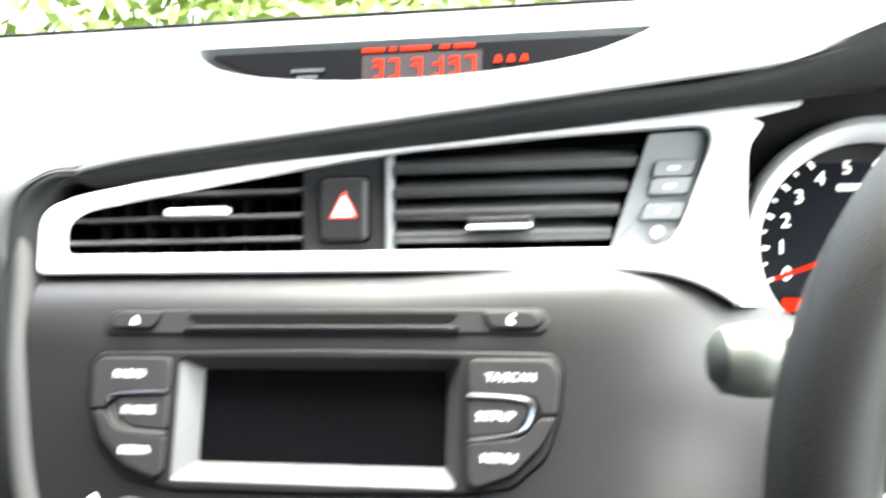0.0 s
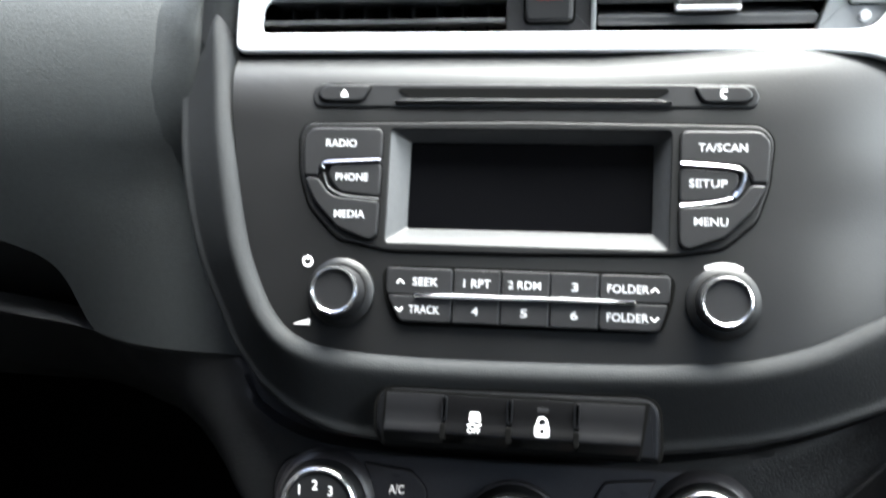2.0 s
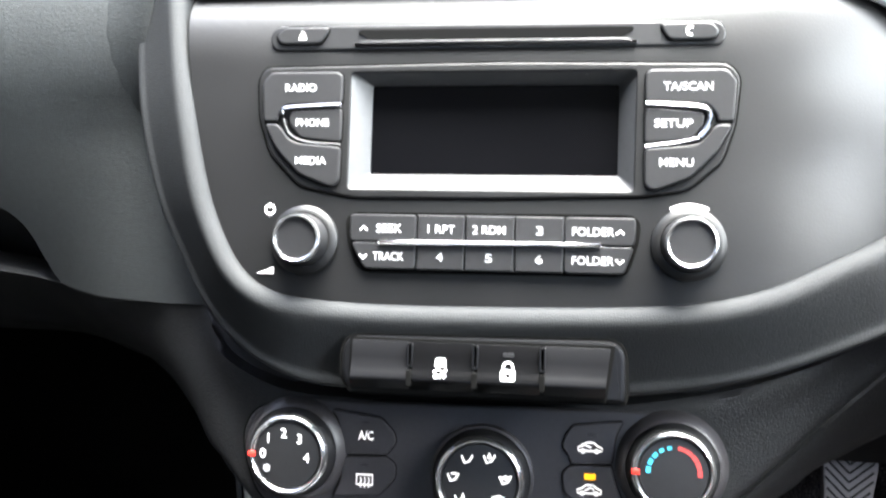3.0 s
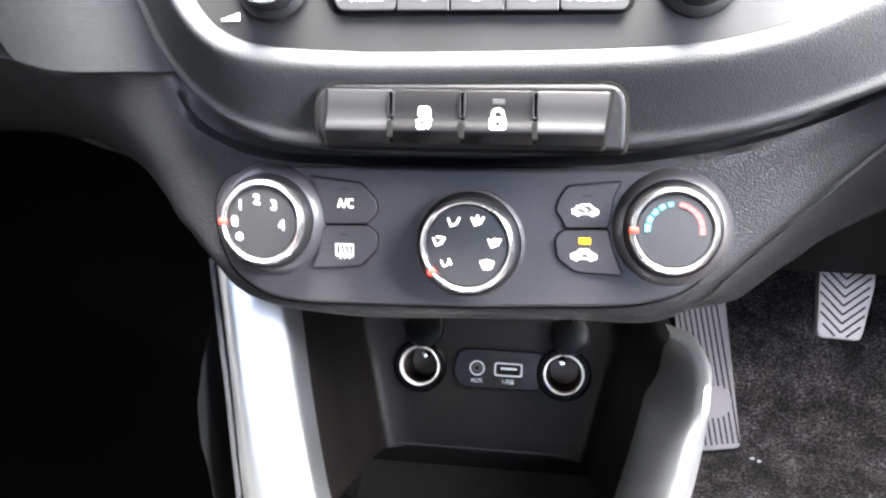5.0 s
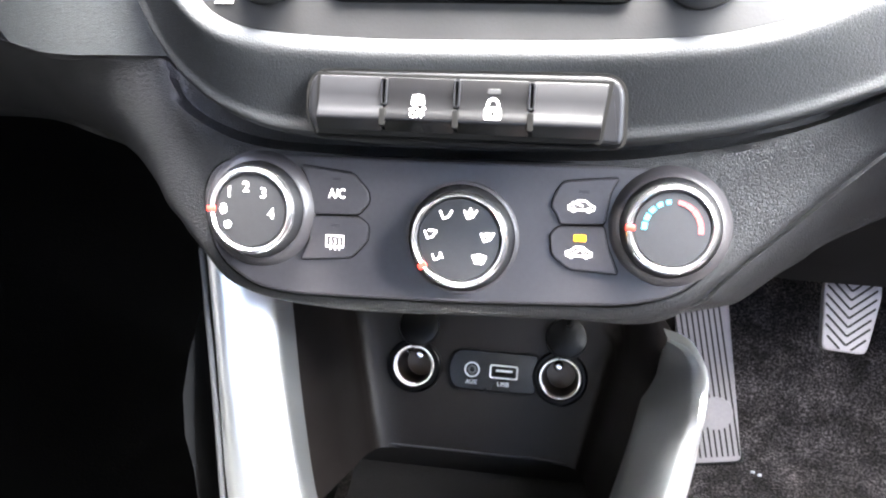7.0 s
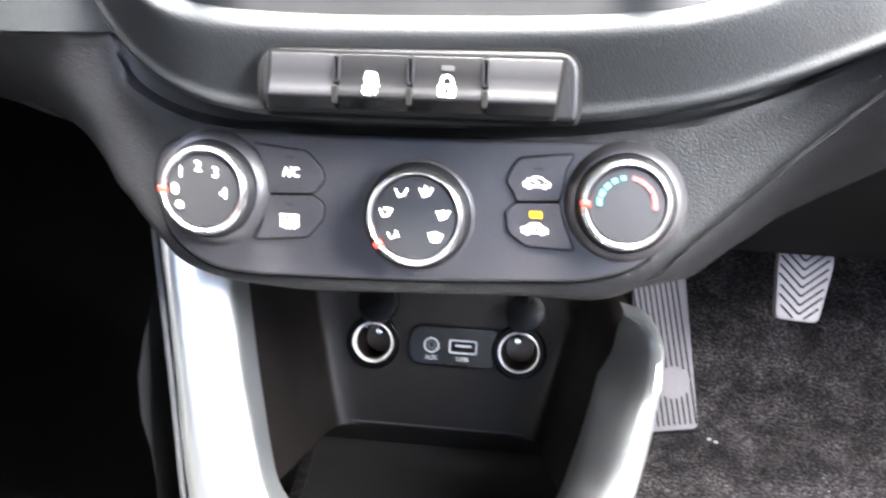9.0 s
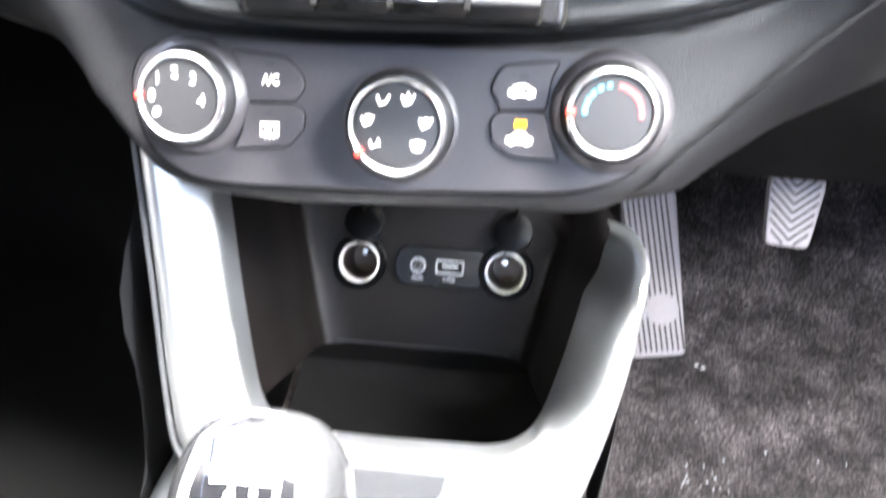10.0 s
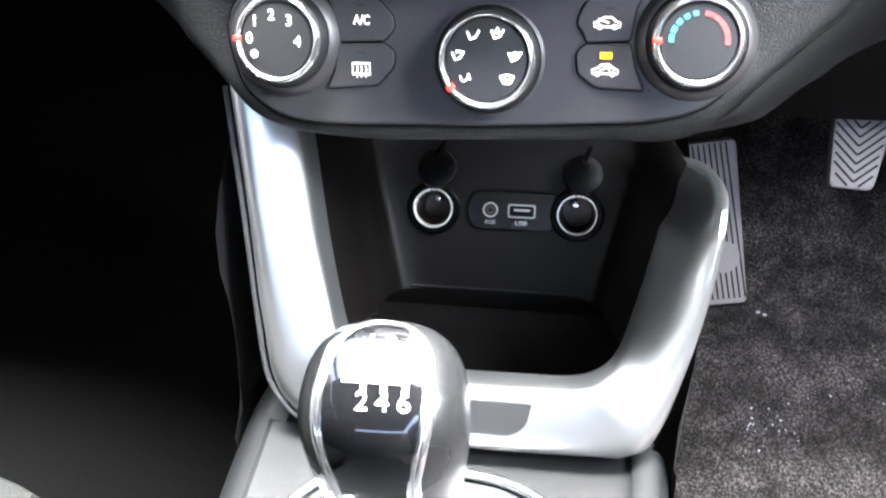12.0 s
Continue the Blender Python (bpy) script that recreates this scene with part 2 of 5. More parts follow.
            bm.faces.new((mid[i], mid[j], top))
    else:
        bm.faces.new(rings[-1])
    bm.faces.new(rings[0][::-1])
    return bm


def ring_plate(outer, inner, n0, n1, bevel=0.0008, lift=None):
    """A flat frame between two outlines, with rounded edges."""
    bm = bmesh.new()
    outer, inner = [Vector(p[:2]) for p in outer], [Vector(p[:2]) for p in inner]

    def side(poly, d):
        levels = [(poly, n0), (poly, n1 - bevel), (inset(poly, d * 0.3), n1 - bevel * 0.3), (inset(poly, d), n1), (inset(poly, d * 1.12), n1)]
        rings = [[bm.verts.new((p.x, p.y, n)) for p in ring] for ring, n in levels]
        k = len(poly)
        for a, b in zip(rings, rings[1:]):
            for i in range(k):
                bm.faces.new((a[i], a[(i + 1) % k], b[(i + 1) % k], b[i]))
        return rings[-1]

    edges = []
    for loop in (side(outer, bevel), side(inner, -bevel)):
        for i in range(len(loop)):
            e = bm.edges.get((loop[i - 1], loop[i]))
            edges.append(e)
    bmesh.ops.triangle_fill(bm, use_beauty=True, use_dissolve=False, edges=edges)
    return bm


def lathe(profile, steps=40, bm=None, at=(0, 0)):
    """Turn a profile of (radius, n) about the local n axis."""
    bm = bm or bmesh.new()
    rings = []
    for r, n in profile:
        if r < 1e-6:
            rings.append([bm.verts.new((at[0], at[1], n))])
        else:
            rings.append([bm.verts.new((at[0] + r * math.cos(2 * math.pi * i / steps), at[1] + r * math.sin(2 * math.pi * i / steps), n)) for i in range(steps)])
    for a, b in zip(rings, rings[1:]):
        for i in range(steps):
            j = (i + 1) % steps
            if len(a) == 1 and len(b) == 1:
                continue
            if len(a) == 1:
                bm.faces.new((a[0], b[i], b[j]))
            elif len(b) == 1:
                bm.faces.new((a[i], a[j], b[0]))
            else:
                bm.faces.new((a[i], a[j], b[j], b[i]))
    return bm


def tube(points, radius, steps=12, count=40, bm=None, squash=1.0, closed=False):
    """A round bar along a smooth line; radius is a number or a function of 0..1."""
    bm = bm or bmesh.new()
    line = spline(points, count, closed)
    rings = []
    side = None
    for i, p in enumerate(line):
        if closed:
            d = (line[(i + 1) % count] - line[i - 1]).normalized()
        else:
            d = (line[min(i + 1, count - 1)] - line[max(i - 1, 0)]).normalized()
        if side is None:
            side = d.orthogonal().normalized()
        side = (side - d * side.dot(d)).normalized()
        up = d.cross(side)
        r = radius(i / (count - 1)) if callable(radius) else radius
        rings.append([bm.verts.new(p + side * r * math.cos(2 * math.pi * k / steps) + up * r * squash * math.sin(2 * math.pi * k / steps)) for k in range(steps)])
    pairs = list(zip(rings, rings[1:])) + ([(rings[-1], rings[0])] if closed else [])
    for a, b in pairs:
        for k in range(steps):
            bm.faces.new((a[k], a[(k + 1) % steps], b[(k + 1) % steps], b[k]))
    if not closed:
        bm.faces.new(rings[0][::-1])
        bm.faces.new(rings[-1])
    return bm


def box(size, at=(0, 0, 0), bevel=0.0, bm=None):
    bm = bm or bmesh.new()
    made = bmesh.ops.create_cube(bm, size=1.0)
    for v in made["verts"]:
        v.co = Vector((v.co.x * size[0] + at[0], v.co.y * size[1] + at[1], v.co.z * size[2] + at[2]))
    if bevel:
        edges = list({e for v in made["verts"] for e in v.link_edges})
        bmesh.ops.bevel(bm, geom=edges, offset=bevel, segments=2, affect="EDGES", profile=0.5)
    return bm


def rect(u0, v0, u1, v1, r=0.001):
    return rounded([(u0, v0), (u1, v0), (u1, v1), (u0, v1)], r)


def words(name, text, u, v, n, height, mat, parent, width=0.0, turn=0.0, label=""):
    """Printed letters, height metres tall, centred on (u, v) of the local plane."""
    c = bpy.data.curves.new(name, "FONT")
    c.body, c.align_x, c.align_y, c.size, c.extrude = text, "CENTER", "CENTER", height * 1.38, 0.00012
    c.resolution_u, c.offset = 3, height * 0.008
    ob = new(name, c)
    me = bpy.data.meshes.new_from_object(ob.evaluated_get(bpy.context.evaluated_depsgraph_get()))
    bpy.data.objects.remove(ob)
    bpy.data.curves.remove(c)
    xs = [q.co.x for q in me.vertices]
    k = width / (max(xs) - min(xs)) if width else 1.0
    for q in me.vertices:
        q.co.x *= k
    me.materials.clear()
    me.materials.append(mat)
    ob = new(name, me)
    ob.parent = parent
    ob.matrix_local = Matrix.Translation((u, v, n)) @ pose(0, 0, 0, 0, 0, turn)
    if label:
        ob["label"] = label
    return ob


def stroke(points, width, n, bm=None, closed=False, height=0.0002):
    """A printed line of some width on the local plane."""
    bm = bm or bmesh.new()
    p = [Vector(q) for q in points]
    k = len(p)
    left, right = [], []
    for i in range(k):
        a = p[i - 1] if (closed or i) else p[i]
        c = p[(i + 1) % k] if (closed or i < k - 1) else p[i]
        d = (c - a).normalized()
        s = Vector((-d.y, d.x)) * width / 2
        left.append(bm.verts.new((*(p[i] + s), n))), right.append(bm.verts.new((*(p[i] - s), n)))
    for i in range(k if closed else k - 1):
        j = (i + 1) % k
        bm.faces.new((left[i], right[i], right[j], left[j]))
    return bm


def arc(u, v, r, a0, a1, count=12):
    return [(u + r * math.cos(radians(a0 + (a1 - a0) * i / (count - 1))), v + r * math.sin(radians(a0 + (a1 - a0) * i / (count - 1)))) for i in range(count)]


def plane_at(x, y, z, lean, roll=0.0):
    """A local plane that faces the cabin: u to the right, v up, n out of it; lean: degrees tipped back."""
    return pose(x, y, z, 90 - lean) @ pose(0, 0, 0, 0, 0, roll)


RADIO = plane_at(0, 0.369, 0.600, 30.6, 0.6)
CLIMATE = plane_at(-0.003, 0.3205, 0.455, 28.0, 0.8)
VENT = plane_at(0, 0.428, 0.680, 22.0, 0.6)
SHELF = plane_at(0, 0.294, 0.330, 28.0, 0.0)


def on(m, u, v, n=0.0):
    return tuple(m @ Vector((u, v, n)))


# ---- dashboard ----
dash = thing("dashboard", "black soft-touch car dashboard with a satin centre panel", "dashboard")


def eye_front(x):
    """Front rim of the display well in the top of the dash."""
    return 0.553 + (4.6 * x ** 2 if x < 0 else 1.8 * x ** 2 + 43.0 * x ** 3)


def lip_height(x):
    """Height of the front edge of the top pad."""
    z = 0.7382 + 0.105 * x
    if x < -0.08:
        z -= 0.9 * (x + 0.08) ** 2
    if x > 0.2:
        z += min(2.7 * (x - 0.2) ** 2, 0.04)
    if x > 0.34:
        z -= 0.10 * (x - 0.34)
    return z


def pad_height(x, y):
    """Height of the top pad, without the display well."""
    f = min(max((y - 0.436) / 0.13, 0), 1)
    f = f * f * (3 - 2 * f)
    back = 0.7425 + 0.022 * max(y - 0.65, 0)
    near = lip_height(max(x, -0.20)) * (1 - f) + back * f
    if x > -0.155:
        return near
    g = min(max((y - 0.545) / 0.15, 0), 1)
    g = g * g * (3 - 2 * g)
    far = 0.600 + 0.130 * math.sqrt(max(1 - (max(0.545 - y, 0) / 0.130) ** 2, 0)) if y < 0.545 else 0.730 * (1 - g) + back * g
    h = min((-0.155 - x) / 0.07, 1)
    h = h * h * (3 - 2 * h)
    return near * (1 - h) + far * h


def front_edge(x):
    """Where the top pad ends at the front: at the brow, or further back at its turned-down corner."""
    h = min(max((-0.150 - x) / 0.036, 0), 1)
    return 0.4365 + 0.0335 * h * h * (3 - 2 * h)


def nose(x, y):
    """How far the rounded front edge of the pad drops below its top."""
    fade = min(max((x + 0.186) / 0.036, 0), 1)
    return 0.0055 * fade * (1 - math.sqrt(max(1 - (max(0.4505 - y, 0) / 0.014) ** 2, 0)))


def rolled(a):
    """A point of the rounded passenger-side front, a degrees round from the top."""
    return 0.545 - 0.130 * math.sin(radians(a)), 0.600 + 0.130 * math.cos(radians(a))


SEAM_X = (-0.78, -0.42, -0.307, -0.284, -0.264, -0.160)
SEAM_Y = (0.415, 0.415, 0.413, 0.410, 0.402, 0.367)
SEAM_Z = (0.590, 0.578, 0.548, 0.534, 0.5005, 0.511)


def seam(x):
    """Depth and height of the seam under the passenger side, as a smooth curve."""
    i = min(max(sum(x > q for q in SEAM_X) - 1, 0), 4)
    out = []
    for v in (SEAM_Y, SEAM_Z):
        d = [(v[min(k + 1, 5)] - v[max(k - 1, 0)]) / (SEAM_X[min(k + 1, 5)] - SEAM_X[max(k - 1, 0)]) for k in (i, i + 1)]
        h = SEAM_X[i + 1] - SEAM_X[i]
        f = (x - SEAM_X[i]) / h
        out.append((2 * f ** 3 - 3 * f * f + 1) * v[i] + (f ** 3 - 2 * f * f + f) * h * d[0] + (3 * f * f - 2 * f ** 3) * v[i + 1] + (f ** 3 - f * f) * h * d[1])
    return out


LOWER = [(*rolled(a), 0.0) for a in (39, 44, 49, 54, 60, 66, 72, 78, 84, 90)] + [(0.415, 0.600, k / 5) for k in range(1, 6)]


def dash_top():
    """Top pad with its display well, and the passenger side that rolls down from it, in one skin."""
    bm = bmesh.new()
    xs = [-0.78 + 0.34 * i / 10 for i in range(10)] + [-0.44 + 0.22 * i / 44 for i in range(44)] + [-0.22 + 0.42 * i / 105 for i in range(106)] + [0.2 + 0.58 * i / 30 for i in range(1, 31)]
    ys = [0.4365, 0.4367, 0.4372, 0.438, 0.4392, 0.4408, 0.443, 0.4455, 0.4505, 0.460, 0.470, 0.485, 0.50, 0.52] + [0.545 + 0.26 * i / 70 for i in range(71)] + [0.83, 0.88, 0.94, 1.0, 1.06]
    grid, lower = [], []
    for x in xs:
        row = []
        for y in ys:
            drop = nose(x, y)
            if y < 0.52:
                y0 = front_edge(x)
                y = y0 + (y - 0.4365) * (0.52 - y0) / (0.52 - 0.4365)
            z = pad_height(x, y) - drop
            if -0.21 < x < -0.13 and y < 0.475:
                z -= 0.008 * math.sin((x + 0.21) / 0.08 * math.pi) ** 2 * min((0.475 - y) / 0.025, 1)
            yf = eye_front(x)
            if yf < 0.79 and yf < y < 0.80:
                z -= 0.032 * min((y - yf) / 0.012, 1)
            row.append(bm.verts.new((x, y, z)))
        grid.append(row)
        if x <= -0.168:
            w = min(max((x + 0.235) / 0.0495, 0), 1) ** 1.5
            column = [row[0]]
            for y, z, k in LOWER:
                sx = x
                if k:
                    far = seam(x)
                    near = (0.367, 0.511)
                    yy, zz = far[0] * (1 - w) + near[0] * w, far[1] * (1 - w) + near[1] * w
                    y, z = y * (1 - k) + yy * k, z * (1 - k) + zz * k
                sx += w * float(np.interp(z, (0.482, 0.5245, 0.566, 0.61, 0.66, 0.70), (0.046, 0.036, 0.025, 0.014, 0.006, 0.0)))
                column.append(bm.verts.new((sx, float(y), float(z))))
            lower.append(column)
    for sheet in (grid, lower):
        for a, b in zip(sheet, sheet[1:]):
            for i in range(len(a) - 1):
                bm.faces.new((a[i], a[i + 1], b[i + 1], b[i]))
    return bm


part("top_pad", dash_top(), SOFT, dash)

# overhanging brow above the vents, which turns down the side of the centre panel
def chrome_top(x):
    return 0.7178 + 0.095 * x - (1.1 * (x + 0.09) ** 2 if x < -0.09 else 0.0)


STATIONS = [((x, 0.445, chrome_top(x)), (x, 0.4372, lip_height(x) - nose(x, 0.4365) - 0.0002)) for x in (0.62, 0.50, 0.40, 0.30, 0.20, 0.12, 0.05, -0.03, -0.09, -0.125)]
CORNER = (((-0.1405, 0.4430, 0.7098), (-0.149, 0.4385, 0.7170), (-0.1500, 0.462)), ((-0.1520, 0.4420, 0.7050), (-0.165, 0.4395, 0.7115), (-0.172, 0.474)),
          ((-0.1580, 0.4400, 0.6985), (-0.176, 0.4395, 0.7030), (-0.194, 0.478)), ((-0.1605, 0.4375, 0.6925), (-0.1805, 0.4370, 0.6930), (-0.208, 0.470)),
          ((-0.1615, 0.4345, 0.6850), (-0.1815, 0.4325, 0.6820), (-0.214, 0.452)), ((-0.1625, 0.4300, 0.6740), (-0.1815, 0.4265, 0.6690), (-0.216, 0.4405)))
STATIONS += [c[:2] for c in CORNER]
# below the corner the pad runs on down beside the surround
BESIDE = (((-0.1825, 0.4212, 0.652), (-0.217, 0.4262)), ((-0.184, 0.4168, 0.635), (-0.217, 0.4200)), ((-0.186, 0.4148, 0.618), (-0.217, 0.4166)), ((-0.187, 0.4143, 0.602), (-0.217, 0.4152)), ((-0.187, 0.4143, 0.585), (-0.217, 0.4152, 0.586)), ((-0.187, 0.4170, 0.565), (-0.215, 0.4180, 0.566)))


def corner_row(f, out):
    """The pad's rolled corner, from the brow's ridge (f = 0) out to where it sinks into the pad (f = 1)."""
    row = []
    for b, (x, y, *z) in [((-0.118, 0.4376, lip_height(-0.118) - 0.0060), (-0.118, 0.452))] + [c[1:] for c in CORNER] + list(BESIDE):
        c = (x, y + 0.0015, z[0] if z else pad_height(x, y) - 0.0015)
        o = out * min(max((b[2] - 0.60) / 0.07, 0), 1)
        row.append((b[0] + (c[0] - b[0]) * f, b[1] + (c[1] - b[1]) * f - o, b[2] + (c[2] - b[2]) * f + o))
    return row


part("corner_pad", loft([corner_row(0.0, -0.0012), corner_row(0.06, 0.0005), corner_row(0.25, 0.0018), corner_row(0.6, 0.0012), corner_row(1.0, 0.0), corner_row(1.15, -0.003)], 20, 100), SOFT, dash)


def brow_row(f, out):
    return [(a[0] * (1 - f) + b[0] * f, a[1] * (1 - f) + b[1] * f - out, a[2] * (1 - f) + b[2] * f) for a, b in STATIONS]


part("brow", loft([brow_row(-0.05, -0.016), brow_row(0.0, 0.0), brow_row(0.25, 0.0042), brow_row(0.6, 0.0040), brow_row(0.88, 0.0014), brow_row(1.0, 0.0), brow_row(1.03, -0.012)], 26, 150), RIMSKIN, dash)

# satin fascia round the radio, with a well for the display
FASCIA = [(-0.1578, 0.0835), (-0.1505, 0.032), (-0.1408, -0.012), (-0.1322, -0.036), (-0.1215, -0.0545), (-0.1085, -0.0648), (-0.089, -0.0696), (-0.049, -0.0716),
          (0.005, -0.0711), (0.057, -0.0697), (0.0945, -0.0670), (0.1165, -0.0625), (0.1355, -0.0560), (0.155, -0.0462), (0.172, -0.0380), (0.205, -0.020), (0.235, 0.000)]
HOLE = (-0.0688, -0.0166, 0.0672, 0.0404)


def bend(u, v):
    """Depth of the fascia: it rolls away at the top and towards the driver's side."""
    n = 0.0
    k = 1 - 0.55 * min(max((u - 0.03) / 0.10, 0), 1)
    if v > 0.046:
        n -= 7.0 * k * (v - 0.046) ** 2
    if v > 0.068:
        n -= 20.0 * k * (v - 0.068) ** 2
    if u > 0.095:
        n -= 2.1 * (u - 0.095) ** 2
    return n


def fascia():
    edge = [Vector(p) for p in spline([(*p, 0) for p in FASCIA], 90)]
    edge = [Vector((p.x, p.y)) for p in edge]
    top = [Vector((0.245 - (0.245 + 0.1578) * i / 40, 0.0835 - (0.03 * max(0.245 - 0.4025 * i / 40 - 0.165, 0) / 0.08))) for i in range(40)]
    loop = edge + top
    c = Vector((0.0, 0.014))
    u0, v0, u1, v1 = HOLE
    inner = []
    for p in loop:
        d = p - c
        k = min([(u1 - c.x) / d.x if d.x > 1e-6 else 9, (u0 - c.x) / d.x if d.x < -1e-6 else 9, (v1 - c.y) / d.y if d.y > 1e-6 else 9, (v0 - c.y) / d.y if d.y < -1e-6 else 9])
        inner.append(c + d * k)
    bm = bmesh.new()
    rings = []
    for s in [i / 14 for i in range(15)]:
        ring = [a.lerp(b, s) for a, b in zip(loop, inner)]
        rings.append([bm.verts.new((p.x, p.y, bend(p.x, p.y))) for p in ring])
    k = len(loop)
    for a, b in zip(rings, rings[1:]):
        for i in range(k):
            j = (i + 1) % k
            bm.faces.new((a[i], a[j], b[j], b[i]))
    return bm


fas = part("fascia_panel", fascia(), SATIN, dash)
fas.matrix_world = RADIO

# padded surround: rolls out of the fascia's edge and carries the row of switches
EDGE_OUT = [(-0.1955, 0.0835), (-0.1885, 0.030), (-0.1750, -0.018), (-0.1580, -0.052), (-0.1445, -0.075), (-0.124, -0.0955), (-0.094, -0.1095), (-0.049, -0.1140),
            (0.005, -0.1140), (0.060, -0.1115), (0.100, -0.1060), (0.128, -0.0995), (0.152, -0.0912), (0.176, -0.0816), (0.196, -0.0730), (0.228, -0.058), (0.258, -0.043)]
RIM_PATH = [(-0.1622, 0.1120), (-0.1635, 0.1000), (-0.1600, 0.0835)] + FASCIA[1:]
RIM_OUT = [(-0.1825, 0.1285), (-0.1915, 0.1110), (-0.1955, 0.0835)] + EDGE_OUT[1:]
LIFT = [0.0200, 0.0140, 0.0095, 0.002] + [0.0] * 16
SINK = [0.0225, 0.0245, 0.0215, 0.0175, 0.016, 0.015, 0.014, 0.012, 0.009, 0.0095] + [0.0105] * 10


def surround_row(out, f, n, deep=0.0):
    """A guide curve of the surround: out metres from the fascia's edge, then f of the way to its outer edge."""
    row = []
    for i, (p, q) in enumerate(zip(RIM_PATH, RIM_OUT)):
        a, b = Vector(p), Vector(q)
        d = (b - a).normalized()
        n_here = n * min((b - a).length / 0.02, 1) if n > 0 else n
        c = (a + d * min(out, 0.45 * (b - a).length)).lerp(b, f)
        row.append((c.x, c.y, n_here * (1 - f) - SINK[i] * f - deep + bend(a.x, 0) - LIFT[i] * (1 - 0.3 * f)))
    return row


band = part("surround", loft([surround_row(-0.0004, 0, -0.007), surround_row(0.0004, 0, 0.0006), surround_row(0.002, 0, 0.0036), surround_row(0.005, 0, 0.0054), surround_row(0.008, 0.02, 0.0058), surround_row(0.008, 0.22, 0.0060), surround_row(0.008, 0.5, 0.0052), surround_row(0.008, 0.8, 0.0030), surround_row(0.008, 1.0, 0.0), surround_row(0.008, 1.02, 0.0, 0.022)], 50, 130), RIMSKIN, dash)
band.matrix_world = RADIO

# grained skirt round the heater controls
SK_UP = [(-0.190, 0.110), (-0.160, 0.075), (-0.135, 0.050), (-0.100, 0.036), (-0.05, 0.0335), (0.0, 0.0335), (0.05, 0.035), (0.10, 0.0395), (0.14, 0.0485), (0.18, 0.065), (0.24, 0.094)]
SK_LOW = [(-0.176, 0.040), (-0.152, 0.014), (-0.134, -0.012), (-0.108, -0.036), (-0.06, -0.0435), (0.0, -0.0425), (0.05, -0.0410), (0.094, -0.0385), (0.127, -0.0126), (0.167, 0.0230), (0.240, 0.080)]
SIDE_LOW = [(0.080, -0.0450), (0.124, -0.0345), (0.1328, -0.0301), (0.1467, -0.0185), (0.1581, -0.0114), (0.1757, -0.0003), (0.2252, 0.0224), (0.285, 0.050)]
SIDE_TOP = [(0.075, -0.0400), (0.1094, -0.0302), (0.1180, -0.0215), (0.1273, -0.0126), (0.1536, 0.0113), (0.1799, 0.0340), (0.2173, 0.0627), (0.270, 0.105)]


def wrap(u):
    return -9.0 * (u + 0.118) ** 2 if u < -0.118 else 0.0


def mixed(a, b, f, n):
    return [(p[0] * (1 - f) + q[0] * f, p[1] * (1 - f) + q[1] * f, n + bend(p[0], 0) + wrap(p[0]) * (a is SK_UP)) for p, q in zip(a, b)]


# its passenger end turns away under the seam into the footwell: height fraction, then points outwards
SKIRT_END = (
    (-0.25, ((-0.160, 0.385, 0.514), (-0.187, 0.391, 0.511), (-0.232, 0.407, 0.501), (-0.266, 0.419, 0.502), (-0.314, 0.427, 0.507), (-0.420, 0.433, 0.513), (-0.780, 0.440, 0.524))),
    (0.0, ((-0.160, 0.371, 0.510), (-0.187, 0.377, 0.507), (-0.232, 0.393, 0.4975), (-0.266, 0.405, 0.4985), (-0.314, 0.413, 0.503), (-0.420, 0.419, 0.509), (-0.780, 0.426, 0.520))),
    (0.4, ((-0.158, 0.345, 0.478), (-0.183, 0.366, 0.474), (-0.222, 0.397, 0.468), (-0.260, 0.420, 0.465), (-0.312, 0.437, 0.465), (-0.420, 0.445, 0.467), (-0.780, 0.450, 0.470))),
    (0.85, ((-0.152, 0.332, 0.449), (-0.172, 0.360, 0.444), (-0.205, 0.400, 0.438), (-0.250, 0.435, 0.435), (-0.310, 0.458, 0.433), (-0.420, 0.470, 0.430), (-0.780, 0.475, 0.430))),
    (1.02, ((-0.146, 0.336, 0.437), (-0.162, 0.366, 0.432), (-0.195, 0.408, 0.426), (-0.245, 0.448, 0.420), (-0.310, 0.478, 0.416), (-0.420, 0.490, 0.410), (-0.780, 0.500, 0.410))),
)


def skirt_row(f, n, deep=0.0):
    """A level line of the skirt, from the footwell end to the driver's side."""
    ks = [e[0] for e in SKIRT_END]
    end = [tuple(float(np.interp(f, ks, [e[1][i][c] for e in SKIRT_END])) + (deep if c == 1 else 0.0) for c in range(3)) for i in range(7)]
    return end[::-1] + [on(CLIMATE, *p) for p in mixed(SK_UP, SK_LOW, f, n)[2:]]


skirt = part("skirt", loft([skirt_row(-0.25, -0.010), skirt_row(0.0, -0.008), skirt_row(0.07, 0.0005), skirt_row(0.4, -0.0010), skirt_row(0.85, -0.001), skirt_row(0.97, -0.003), skirt_row(1.02, -0.012), skirt_row(1.0, -0.060, 0.06)], 34, 190), HARD, dash)


def side_row(f, n):
    return [(a[0] * (1 - f) + b[0] * f, a[1] * (1 - f) + b[1] * f, n + bend(a[0], 0)) for a, b in zip(SIDE_TOP, SIDE_LOW)]


side_face = part("side_face", loft([side_row(-0.06, -0.0075), side_row(0.06, -0.0055), side_row(0.45, -0.0130), side_row(0.9, -0.027), side_row(1.0, -0.031), side_row(1.02, -0.060)], 22, 60), HARD, dash)
side_face.matrix_world = CLIMATE

